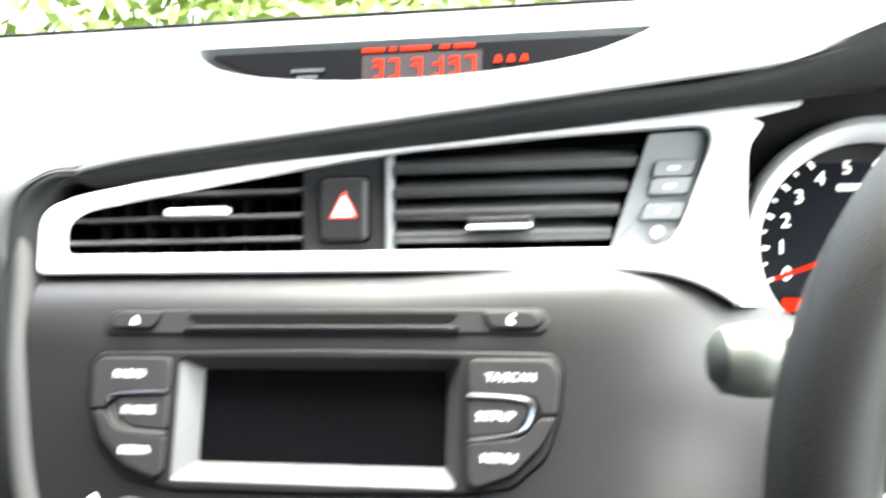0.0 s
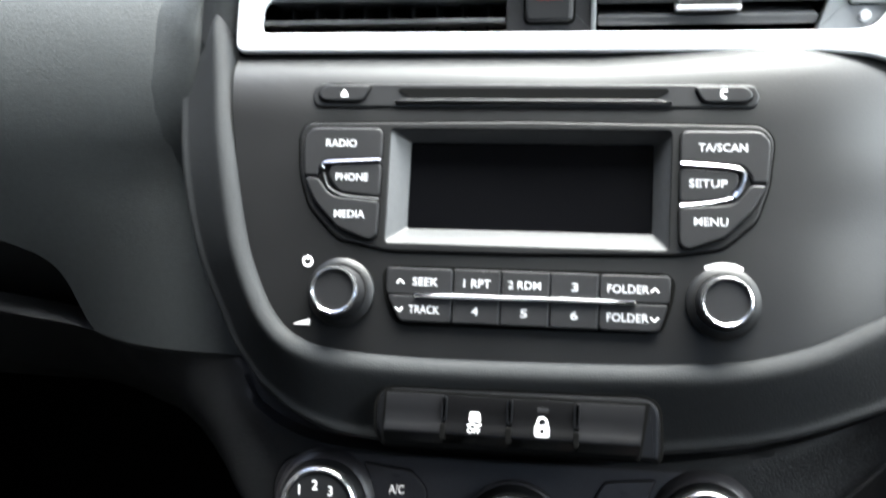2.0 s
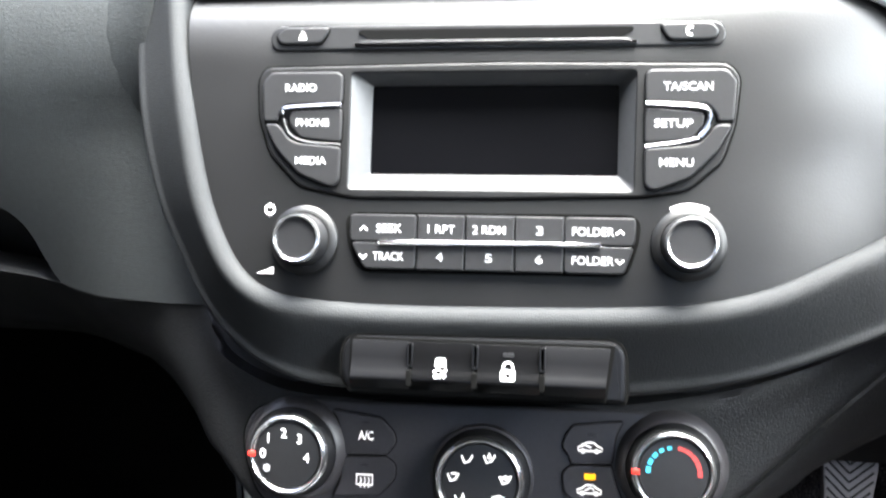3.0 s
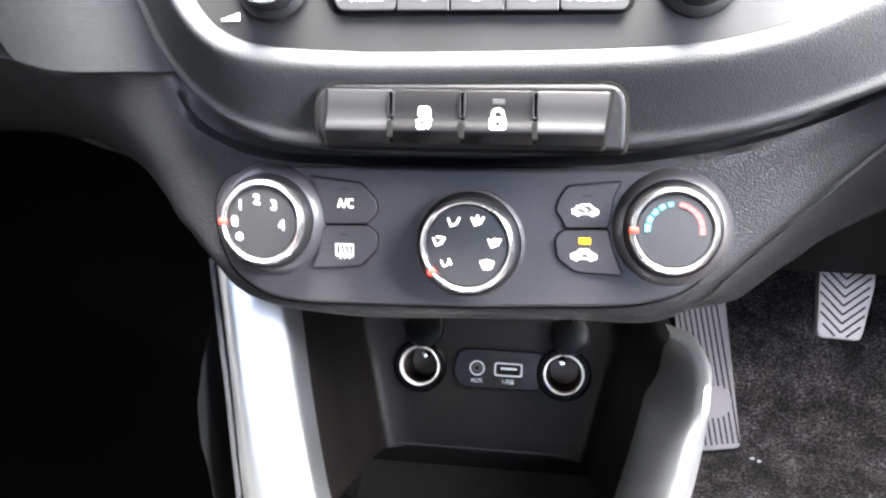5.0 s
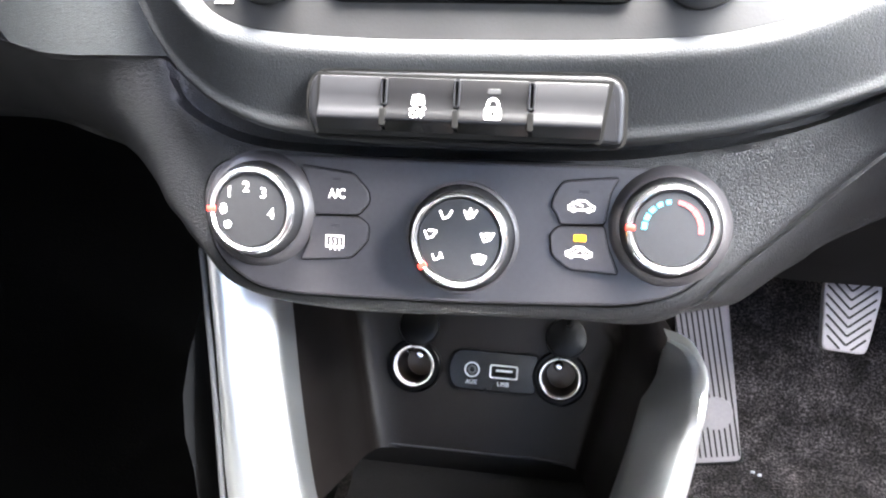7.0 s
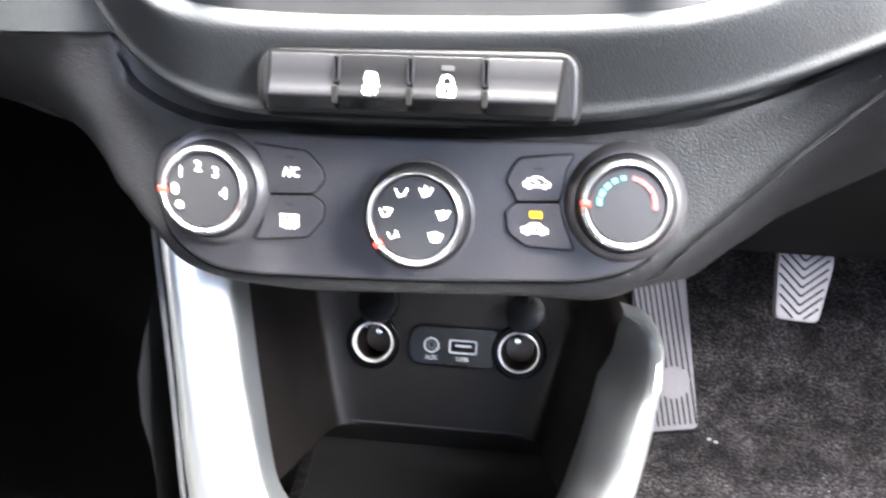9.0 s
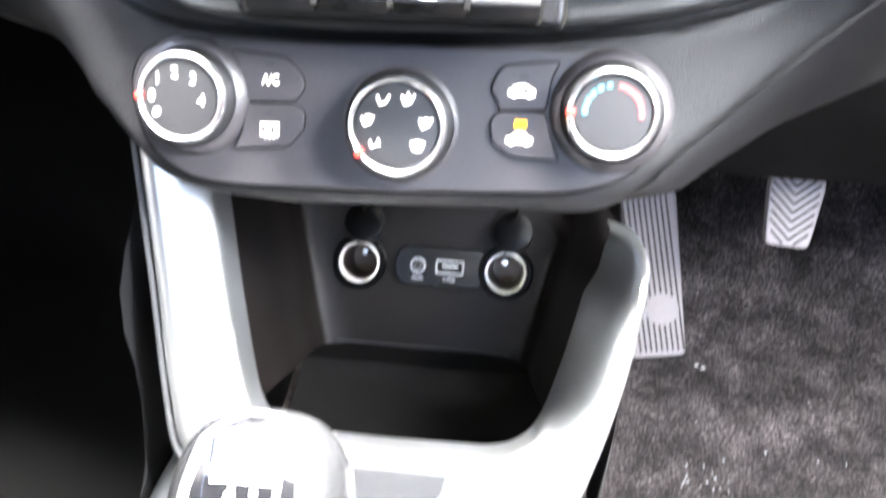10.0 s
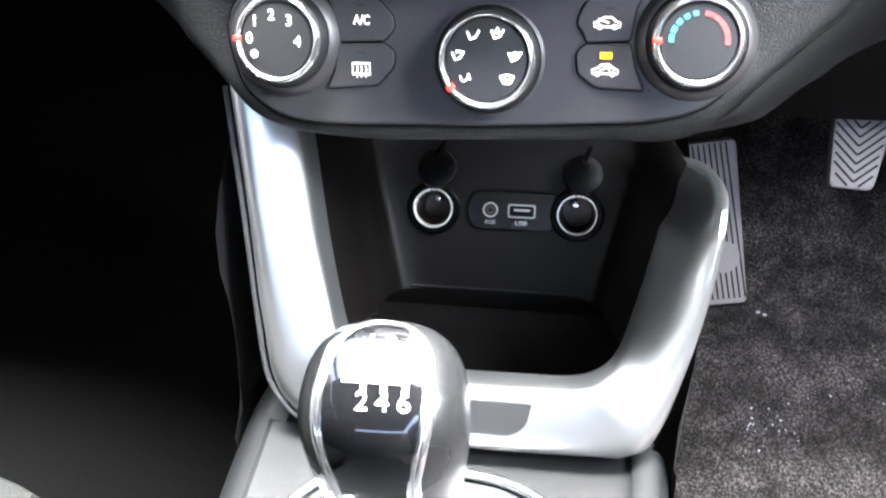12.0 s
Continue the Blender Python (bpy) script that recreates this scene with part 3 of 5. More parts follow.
# glovebox, in the recess beyond the skirt's end
LID = ((-0.140, 0.402), (-0.22, 0.420), (-0.32, 0.434), (-0.50, 0.440), (-0.78, 0.442))
glove = loft([
    [(x, y + 0.012, 0.612) for x, y in LID],
    [(x, y + 0.006, 0.560) for x, y in LID],
    [(x, y + 0.010, 0.510) for x, y in LID],
    [(x, y + 0.040, 0.450) for x, y in LID],
    [(x, y + 0.085, 0.410) for x, y in LID],
    [(x, 1.060, 0.390) for x, y in LID],
], 30, 50)
part("glovebox_lid", glove, GLOVE, dash)

# driver side: knee panel and column shroud
knee = loft([
    [(0.150, 0.400, 0.560), (0.24, 0.42, 0.580), (0.40, 0.42, 0.590), (0.75, 0.42, 0.60)],
    [(0.150, 0.420, 0.480), (0.24, 0.43, 0.500), (0.40, 0.43, 0.510), (0.75, 0.43, 0.52)],
    [(0.140, 0.445, 0.415), (0.20, 0.450, 0.418), (0.26, 0.450, 0.420), (0.75, 0.45, 0.43)],
    [(0.135, 0.510, 0.346), (0.20, 0.510, 0.345), (0.26, 0.510, 0.343), (0.75, 0.51, 0.345)],
    [(0.130, 0.590, 0.262), (0.20, 0.590, 0.258), (0.26, 0.590, 0.254), (0.75, 0.59, 0.250)],
    [(0.130, 0.606, 0.252), (0.20, 0.606, 0.248), (0.26, 0.606, 0.244), (0.75, 0.606, 0.240)],
    [(0.130, 0.640, 0.258), (0.20, 0.640, 0.256), (0.26, 0.640, 0.254), (0.75, 0.64, 0.250)],
    [(0.130, 1.060, 0.325), (0.20, 1.06, 0.328), (0.26, 1.06, 0.33), (0.75, 1.06, 0.33)],
], 30, 40)
# darker than the skirt: the shade under the dash is in the colour
part("knee_panel", knee, SHADEBLACK, dash)

# ---- bright trim round the vents ----
trim = thing("vent_surround", "bright satin chrome surround framing the centre air vents", "trim", VENT)
OUTER = [(-0.1597, -0.0145), (0.136, -0.0162), (0.158, -0.0180), (0.1733, -0.0228), (0.1900, -0.0322), (0.1862, -0.0180), (0.1855, 0.0), (0.1858, 0.020), (0.1872, 0.040), (0.1935, 0.0512), (0.2195, 0.0568), (0.2195, 0.0585), (0.1787, 0.0575), (0.1148, 0.0560),
         (0.0675, 0.0515), (-0.0136, 0.0425), (-0.1018, 0.0325), (-0.138, 0.0262), (-0.1535, 0.0212), (-0.1585, 0.0135)]
INNER = [(-0.1465, -0.0045), (0.150, -0.0060), (0.1590, -0.0045), (0.1655, 0.0030), (0.1790, 0.0390), (0.1800, 0.0455), (0.1760, 0.0495), (0.1147, 0.0475), (0.0407, 0.0430), (-0.0146, 0.0362), (-0.073, 0.0280), (-0.1164, 0.0214), (-0.136, 0.0178), (-0.1455, 0.0110)]
part("bright_frame", ring_plate(rounded(OUTER, [0.006, 0.006, 0.006, 0.006, 0.0015, 0.003, 0.006, 0.006, 0.006, 0.003, 0.0006, 0.0006] + [0.006] * 8), rounded(INNER, 0.005), -0.0025, 0.0035, 0.0016), BRIGHT, trim)
END = ((0.1915, -0.0330), (0.1862, -0.0180), (0.1855, 0.0), (0.1858, 0.020), (0.1872, 0.040), (0.1935, 0.0510))
part("rounded_end", loft([[(u + du, v, n) for u, v in END] for du, n in ((-0.0030, 0.0004), (-0.0004, 0.0030), (0.0040, 0.0018), (0.0085, -0.0040), (0.0112, -0.0130), (0.0118, -0.0300))], 20, 40), BRIGHT, trim)
# black sheet behind the slats paints the duct's darkness
part("backing", plate(rounded([(-0.165, -0.012), (0.165, -0.012), (0.186, 0.056), (-0.165, 0.036)], 0.002), -0.040, -0.036), GAP, trim, "black sheet for the shade inside the duct")


def slat(u0, u1, v, tilt, depth=0.026, thick=0.0022, front=-0.002):
    bm = box((u1 - u0, thick, depth), (0, 0, -depth / 2), 0.0008)
    bmesh.ops.transform(bm, matrix=Matrix.Translation(((u0 + u1) / 2, v, front)) @ Matrix.Rotation(radians(tilt), 4, "X"), verts=bm.verts)
    return bm


left_vent = thing("air_vent", "black louvred air vent with thin level slats", "air vent", VENT, "centre air vents")
for v, u0 in ((0.0262, -0.098), (0.0138, -0.144), (0.0020, -0.149)):
    part("slat", slat(u0, -0.0165, v, 3, thick=0.0020), SLAT, left_vent)
for i in range(9):
    part("vane", box((0.0012, 0.040, 0.016), (-0.136 + i * 0.0135, 0.010, -0.027)), SHADEBLACK, left_vent)
part("tab", plate(rounded([(-0.0880, 0.0146), (-0.0562, 0.0146), (-0.0555, 0.0182), (-0.0880, 0.0180)], 0.0010), -0.004, 0.0040, 0.0012), BRIGHT, left_vent, "bright tab for turning the vent")
right_vent = thing("air_vent", "black louvred air vent with broad tilted slats", "air vent", VENT, "centre air vents")
for v, u1 in ((0.0340, 0.147), (0.0225, 0.1425), (0.0115, 0.1385), (0.0005, 0.1345)):
    part("slat", slat(0.0300, u1, v, 24, 0.024, 0.0046), SLAT, right_vent)
part("tab", plate(rounded([(0.0675, 0.0040), (0.0980, 0.0040), (0.0985, 0.0100), (0.0670, 0.0100)], 0.0014), -0.004, 0.006, 0.0018), BUTTON, right_vent)
part("tab_edge", plate(rounded([(0.0678, 0.0036), (0.0978, 0.0036), (0.0984, 0.0058), (0.0672, 0.0058)], 0.0009), 0.004, 0.0068, 0.0008), BRIGHT, right_vent, "chrome edge of the tab")

hazard = thing("hazard_switch", "black hazard warning switch with a red triangle", "switch", VENT)
part("housing", plate(rounded([(-0.0158, -0.0055), (0.0285, -0.0055), (0.0282, 0.0440), (-0.0158, 0.0390)], 0.0006), -0.012, -0.0010), BUTTON, hazard)
part("divider", plate(rounded([(0.0268, -0.0055), (0.0292, -0.0055), (0.0288, 0.0440), (0.0264, 0.0437)], 0.0006), -0.010, 0.0010, 0.0008), TRIPGREY, hazard)
part("gap", plate(rect(-0.0072, -0.0012, 0.0190, 0.0322, 0.004), -0.002, -0.0006, 0.0003), GAP, hazard)
part("button", plate(rect(-0.0058, 0.0002, 0.0178, 0.0308, 0.0035), -0.002, 0.0028, 0.0012), BUTTON, hazard)
part("button_edge", plate(rounded([(0.0155, 0.0012), (0.0176, 0.0012), (0.0176, 0.0298), (0.0155, 0.0298)], 0.0008), 0.0010, 0.0031, 0.0005), BEZEL, hazard)
part("triangle", plate(rounded([(-0.0010, 0.0108), (0.0134, 0.0108), (0.0062, 0.0244)], 0.0012), 0.0027, 0.0031, 0.0001), REDP, hazard, "red warning triangle")
part("triangle_inside", plate(rounded([(0.0006, 0.0117), (0.0118, 0.0117), (0.0062, 0.0223)], 0.0010), 0.0028, 0.0033, 0.0001), WHITE, hazard, "pale middle of the triangle")

trip = thing("trip_button_panel", "grey slanted panel with three small trip buttons", "button panel", VENT)
part("panel", plate(rounded([(0.1335, -0.0062), (0.1545, -0.0065), (0.1645, 0.0015), (0.1782, 0.0395), (0.1786, 0.0478), (0.1525, 0.0470)], [0.001, 0.004, 0.004, 0.004, 0.003, 0.001]), -0.012, -0.0008, 0.0008), TRIPGREY, trip)
for u, v, w in ((0.1632, 0.0303, 0.0088), (0.1612, 0.0220, 0.0088), (0.1578, 0.0105, 0.0090)):
    q = [(u - w - 0.0012, v - 0.0038), (u + w - 0.0012, v - 0.0038), (u + w + 0.0012, v + 0.0038), (u - w + 0.0012, v + 0.0038)]
    part("gap", plate(inset(rounded(q, 0.002), -0.0005), -0.002, -0.0003, 0.0002), GAP, trip)
    b = part("button", plate(rounded(q, 0.002), -0.002, 0.0012, 0.0006), TRIPGREY, trip)
    part("legend", plate(rect(u - 0.0026, v - 0.0009, u + 0.0026, v + 0.0009, 0.0006), 0.0011, 0.0014, 0.0001), PRINT, b, "white print")
part("knob", lathe([(0.0027, -0.001), (0.0027, 0.002), (0.0022, 0.0026), (0, 0.0026)], 20, at=(0.1550, 0.0008)), GREYP, trip, "small pale button")

# ---- radio ----
radio = thing("car_radio", "satin black built-in car radio with a blank dark display", "radio", RADIO)
CD = rounded([(-0.1112, 0.0575), (-0.1085, 0.0518), (0.1055, 0.0518), (0.1078, 0.0575), (0.1045, 0.0632), (-0.1080, 0.0640)], 0.004)
part("disc_surround", plate(inset(CD, -0.0006), -0.008, -0.0010, 0.0001), GAP, radio)
part("disc_panel", plate(CD, -0.008, 0.0008, 0.0009), BUTTON, radio)
part("disc_slot", plate(rounded([(-0.0660, 0.0600), (-0.060, 0.0560), (0.060, 0.0556), (0.0660, 0.0596), (0.0650, 0.0610), (-0.0650, 0.0614)], 0.0008), -0.001, 0.0013, 0.0001), GAP, radio, "narrow black disc slot")
part("slot_lip", plate(rounded([(-0.068, 0.0538), (0.068, 0.0534), (0.062, 0.0556), (-0.062, 0.0560)], 0.0008), 0.0005, 0.0018, 0.0007), BUTTON, radio)
for q, sign in (([(-0.1078, 0.0588), (-0.1050, 0.0545), (-0.0840, 0.0545), (-0.0795, 0.0628), (-0.1030, 0.0632)], "eject"), ([(0.0772, 0.0618), (0.0815, 0.0540), (0.1020, 0.0540), (0.1048, 0.0580), (0.1005, 0.0624)], "mute")):
    q = rounded(q, 0.003)
    part("gap", plate(inset(q, -0.0005), 0.0005, 0.0012, 0.0001), GAP, radio)
    b = part("disc_button", plate(q, 0.0005, 0.0024, 0.0010), BUTTON, radio)
    if sign == "eject":
        part("symbol", plate([Vector((-0.0955, 0.0578)), Vector((-0.0915, 0.0578)), Vector((-0.0935, 0.0606))], 0.0023, 0.0026, 0.0001), WHITE, b, "white eject mark")
        part("symbol", plate(rect(-0.0955, 0.0566, -0.0915, 0.0573, 0.0002), 0.0023, 0.0026, 0.0001), WHITE, b, "white eject mark")
    else:
        part("symbol", stroke(arc(0.0915, 0.0580, 0.0018, 60, 290, 10), 0.0012, 0.0026), WHITE, b, "white crescent mark")

CLUSTER = rounded([(-0.1158, 0.0368), (-0.1125, 0.0432), (0.0, 0.0446), (0.1085, 0.0432), (0.1140, 0.0368), (0.1118, 0.0146), (0.1062, -0.0024), (0.0915, -0.0155), (0.071, -0.0188), (0.0, -0.0205), (-0.066, -0.0208), (-0.0930, -0.0155), (-0.1085, 0.0003), (-0.1145, 0.018)], 0.004)
WELL = rounded([(-0.0692, -0.0170), (0.0676, -0.0170), (0.0680, 0.0408), (-0.0692, 0.0408)], 0.003)
part("gap", ring_plate(inset(CLUSTER, -0.0009), inset(CLUSTER, 0.0012), -0.002, 0.0003, 0.0002), GAP, radio)
part("surround", ring_plate(CLUSTER, inset(WELL, 0.0006), -0.002, 0.0012, 0.0009), SATIN, radio)


def sloped_bezel():
    bm = bmesh.new()
    inner = rounded([(-0.0600, -0.0080), (0.0600, -0.0080), (0.0600, 0.0360), (-0.0600, 0.0360)], 0.0012)
    levels = [(inset(WELL, 0.0004), -0.002), (inset(WELL, 0.0004), 0.0004), (inner, -0.0085), (inner, -0.0115)]
    rings = [[bm.verts.new((p.x, p.y, n)) for p in ring] for ring, n in levels]
    k = len(WELL)
    for a, b in zip(rings, rings[1:]):
        for i in range(k):
            bm.faces.new((a[i], a[(i + 1) % k], b[(i + 1) % k], b[i]))
    return bm


part("display_bezel", sloped_bezel(), BEZEL, radio, "grey sloping display frame", smooth=False)
part("display", plate(rect(-0.0612, -0.0092, 0.0612, 0.0372, 0.001), -0.014, -0.0098, 0.0003), SCREEN, radio, "blank black display")

LB = rounded([(-0.1130, 0.0355), (-0.1085, 0.0405), (-0.0745, 0.0405), (-0.0722, 0.0385), (-0.0722, 0.0248), (-0.1005, 0.0240), (-0.1045, 0.0190), (-0.1045, 0.0160), (-0.1118, 0.0160)], 0.0022)
LM = rounded([(-0.0722, 0.0228), (-0.0985, 0.0212), (-0.0990, 0.0150), (-0.0930, 0.0078), (-0.0722, 0.0056)], 0.003)
LC = rounded([(-0.1115, 0.0150), (-0.1042, 0.0150), (-0.0985, 0.0075), (-0.0940, 0.0055), (-0.0722, 0.0036), (-0.0725, -0.0135), (-0.0765, -0.0160), (-0.0930, -0.0098), (-0.1052, 0.0028)], 0.0025)
mirror = lambda poly: [Vector((-p.x - 0.0008, p.y - 0.0003)) for p in poly][::-1]
for q, text, u, v, w in ((LB, "RADIO", -0.0932, 0.0323, 0.0158), (LM, "PHONE", -0.0868, 0.0152, 0.0165), (LC, "MEDIA", -0.0871, -0.0034, 0.0155),
                         (mirror(LB), "TA/SCAN", 0.0908, 0.0319, 0.0220), (mirror(LM), "SETUP", 0.0842, 0.0148, 0.0172), (mirror(LC), "MENU", 0.0858, -0.0032, 0.0152)):
    part("gap", plate(inset(q, -0.0005), 0.0, 0.0015, 0.0001), GAP, radio)
    b = part("mode_button", plate(q, 0.0, 0.0032, 0.0010), BUTTON, radio)
    words("lettering", text, u, v, 0.0033, 0.0038, PRINT, b, w, label="white print")
part("chrome_line", tube([(-0.0726, 0.0240, 0.0030), (-0.088, 0.0233, 0.0030), (-0.1015, 0.0222, 0.0028), (-0.1020, 0.0195, 0.0026)], 0.0012, 8, 24), CHROME, radio, "chrome accent")
part("chrome_line", tube([(-0.1018, 0.0175, 0.0022), (-0.0985, 0.0100, 0.0022), (-0.090, 0.0060, 0.0024), (-0.0726, 0.0046, 0.0026)], 0.0007, 8, 24), BEZEL, radio, "dull accent line")
part("chrome_line", tube([(0.0718, 0.0240, 0.0030), (0.088, 0.0232, 0.0030), (0.0980, 0.0218, 0.0030), (0.1004, 0.0185, 0.0030), (0.0985, 0.0120, 0.0030), (0.0960, 0.0088, 0.0030)], 0.0013, 8, 30), CHROME, radio, "chrome accent")
part("chrome_line", tube([(0.0718, 0.0042, 0.0026), (0.085, 0.0058, 0.0026), (0.0955, 0.0082, 0.0026)], 0.0009, 8, 20), CHROME, radio, "chrome accent")

BANK = rounded([(-0.0682, -0.0310), (-0.0640, -0.0285), (0.0660, -0.0280), (0.0700, -0.0310), (0.0690, -0.0400), (0.0650, -0.0530), (0.0610, -0.0548), (-0.0570, -0.0560), (-0.0625, -0.0535), (-0.0670, -0.0420)], 0.0030)
part("gap", plate(inset(BANK, -0.0010), -0.002, 0.0004, 0.0002), GAP, radio)
COLS = [(-0.0672, -0.0337), (-0.0333, -0.0106), (-0.0102, 0.0128), (0.0132, 0.0357), (0.0361, 0.0690)]
TEXTS = [["SEEK", "1 RPT", "2 RDM", "3", "FOLDER"], ["TRACK", "4", "5", "6", "FOLDER"]]
SIZES = [[0.0125, 0.0130, 0.0155, 0.0032, 0.0190], [0.0150, 0.0034, 0.0034, 0.0034, 0.0190]]
for c, (a, b) in enumerate(COLS):
    for r in range(2):
        hi, lo = (-0.0288, -0.0418) if r == 0 else (-0.0422, -0.0548)
        q = [(a, lo), (b, lo), (b, hi), (a, hi)]
        if c == 0:
            q[0 if r else 3] = (a + (0.0085 if r else 0.001), q[0 if r else 3][1])
            q[3 if r else 0] = (a + 0.0015 if r else a + 0.0012, q[3 if r else 0][1])
        if c == 4:
            q[1 if r else 2] = (b - (0.0055 if r else 0.0005), q[1 if r else 2][1])
            q[2 if r else 1] = (b - 0.0012 if r else b - 0.001, q[2 if r else 1][1])
        key = part("preset_button", plate(rounded(q, [0.0025 if (c == 0 or c == 4) else 0.0005] * 4), 0.0, 0.0030, 0.0007), BUTTON, radio)
        u = (-0.0470, -0.0222, 0.0011, 0.0246, 0.0490)[c]
        v = -0.0357 if r == 0 else -0.0490
        words("lettering", TEXTS[r][c], u, v, 0.0031, 0.0040, PRINT, key, SIZES[r][c], label="white print")
        if c in (0, 4):
            w = -0.0592 if c == 0 else 0.0614
            s = 1 if r == 0 else -1
            part("arrow", stroke([(w - 0.0018, v - 0.0008 * s), (w, v + 0.0010 * s), (w + 0.0018, v - 0.0008 * s)], 0.0008, 0.0032), WHITE, key, "white print")
part("chrome_bar", plate(rounded([(-0.0520, -0.0424), (-0.0390, -0.0431), (0.0415, -0.0426), (0.0530, -0.0418), (0.0415, -0.0408), (-0.0390, -0.0411)], 0.0005), 0.002, 0.0046, 0.0006), BRIGHT, radio, "thin chrome bar")


def radio_knob(u, v):
    base = part("knob_collar", lathe([(0.0172, -0.001), (0.0168, 0.0018), (0.0145, 0.0034), (0.0130, 0.0036)], 40, at=(u, v)), SATIN, radio)
    k = part("rotary_knob", lathe([(0.0128, 0.002), (0.0121, 0.0115), (0.0118, 0.0130)] + [(0.0100, 0.0138), (0.0096, 0.0134), (0.0060, 0.0134), (0, 0.0135)], 40, at=(u, v)), BUTTON, radio)
    part("ring", lathe([(0.0119, 0.0112), (0.0118, 0.0136), (0.0113, 0.0146), (0.0106, 0.0149), (0.0100, 0.0145), (0.0096, 0.0132)], 40, at=(u, v)), RINGMETAL, k, "chrome ring")


radio_knob(-0.0893, -0.0418)
radio_knob(0.0922, -0.0403)
part("power_mark", stroke(arc(-0.1074, -0.0270, 0.0023, 115, 425, 16), 0.0010, 0.0006), WHITE, radio, "white power mark")
part("power_mark", stroke([(-0.1074, -0.0262), (-0.1074, -0.0238)], 0.0010, 0.0006), WHITE, radio, "white power mark")
part("volume_mark", plate([Vector((-0.1130, -0.0585)), Vector((-0.1045, -0.0585)), Vector((-0.1045, -0.0553))], 0.0, 0.0006, 0.0001), WHITE, radio, "white volume wedge")
part("tune_mark", stroke(arc(0.0922, -0.0403, 0.0180, 62, 118, 14), 0.0016, 0.0006), WHITE, radio, "white arc over the knob")

# ---- row of switches ----
bank = thing("switch_row", "row of four black push switches in the dash", "switch panel", RADIO)
SW = rounded([(-0.0672, -0.1060), (-0.0676, -0.0925), (-0.0630, -0.0866), (0.0600, -0.0850), (0.0650, -0.0900), (0.0655, -0.1100), (0.0645, -0.1132), (-0.0630, -0.1132)], [0.003, 0.006, 0.006, 0.006, 0.006, 0.003, 0.002, 0.002])
part("gap", plate(inset(SW, -0.0012), -0.004, 0.0036, 0.0002), GAP, bank)
part("housing", plate(SW, -0.004, 0.0052, 0.0020), SWITCH, bank)

FACE = ((-0.1128, 0.0020), (-0.1127, 0.0040), (-0.1100, 0.0062), (-0.1072, 0.0086), (-0.1063, 0.0091), (-0.1052, 0.0090), (-0.1030, 0.0080), (-0.1005, 0.0071), (-0.0960, 0.0062), (-0.0890, 0.0058), (-0.0886, 0.0056), (-0.0885, 0.0020))


def face_height(v):
    return float(np.interp(v, [p[0] for p in FACE], [p[1] for p in FACE]))


def switch_face(u0, u1, lean=0.0):
    """A switch face: it leans back towards the top and turns under at the bottom; lean slants its outer end."""
    bm = bmesh.new()
    rows = []
    for v, n in FACE:
        e = u1 + lean * (v + 0.1128) / 0.0245
        rows.append([bm.verts.new((u, v, m)) for u, m in ((u0, 0.0020), (u0, max(n - 0.0003, 0.0020)), (u0 + 0.0003, n), ((u0 + e) / 2, n), (e - 0.0003, n), (e, max(n - 0.0003, 0.0020)), (e, 0.0020))])
    for a, b in zip(rows, rows[1:]):
        for i in range(6):
            bm.faces.new((a[i], a[i + 1], b[i + 1], b[i]))
    return bm


edges = (-0.0630, -0.0340, -0.0033, 0.0276, 0.0562)
part("gap", plate(rounded([(-0.0634, -0.1131), (0.0566, -0.1131), (0.0604, -0.0872), (-0.0634, -0.0872)], 0.001), 0.002, 0.0054, 0.0001), GAP, bank)
for i in range(4):
    lean = 0.0028 if i == 3 else 0.0
    s = part("switch", switch_face(edges[i] + 0.0007, edges[i + 1] - 0.0007, lean), SWITCH if i in (0, 3) else SWITCHDARK, bank)
    if i:
        part("notch", ring_plate(rect(edges[i] - 0.0014, -0.1004, edges[i] + 0.0014, -0.0892, 0.0010), rect(edges[i] - 0.0006, -0.0996, edges[i] + 0.0006, -0.0900, 0.0005), 0.002, 0.0080, 0.0003), SWITCH, bank)
        part("notch", plate(rect(edges[i] - 0.0013, -0.1092, edges[i] + 0.0013, -0.1016, 0.0010), 0.002, 0.0096, 0.0004), GAP, bank)
    if i == 1:
        part("symbol", plate(rounded([(-0.0222, -0.1000), (-0.0166, -0.1000), (-0.0172, -0.0958), (-0.0216, -0.0958)], 0.001), 0.0055, 0.0079, 0.0001), WHITE, s, "white skidding car mark")
        part("symbol", stroke([(-0.0226, -0.1022), (-0.0200, -0.1008), (-0.0184, -0.1022), (-0.0160, -0.1010)], 0.0010, face_height(-0.1018) + 0.0005), WHITE, s, "white skid lines")
        words("lettering", "OFF", -0.0194, -0.1042, face_height(-0.1042) + 0.0004, 0.0024, WHITE, s, 0.0062, label="white print")
    if i == 2:
        part("symbol", ring_plate(rect(0.0086, -0.1050, 0.0154, -0.1000, 0.001), rect(0.0110, -0.1036, 0.0130, -0.1014, 0.0006), 0.0055, face_height(-0.1048) + 0.0003, 0.0001), WHITE, s, "white padlock body")
        part("symbol", stroke([(0.0098, -0.1002)] + arc(0.0120, -0.0986, 0.0022, 180, 0, 9) + [(0.0142, -0.1002)], 0.0010, face_height(-0.1000) + 0.0004), WHITE, s, "white padlock shackle")
        part("lamp", plate(rect(0.0094, -0.0942, 0.0146, -0.0922, 0.0006), 0.0040, face_height(-0.0942) + 0.0002, 0.0001), BUTTON, s, "unlit lamp")

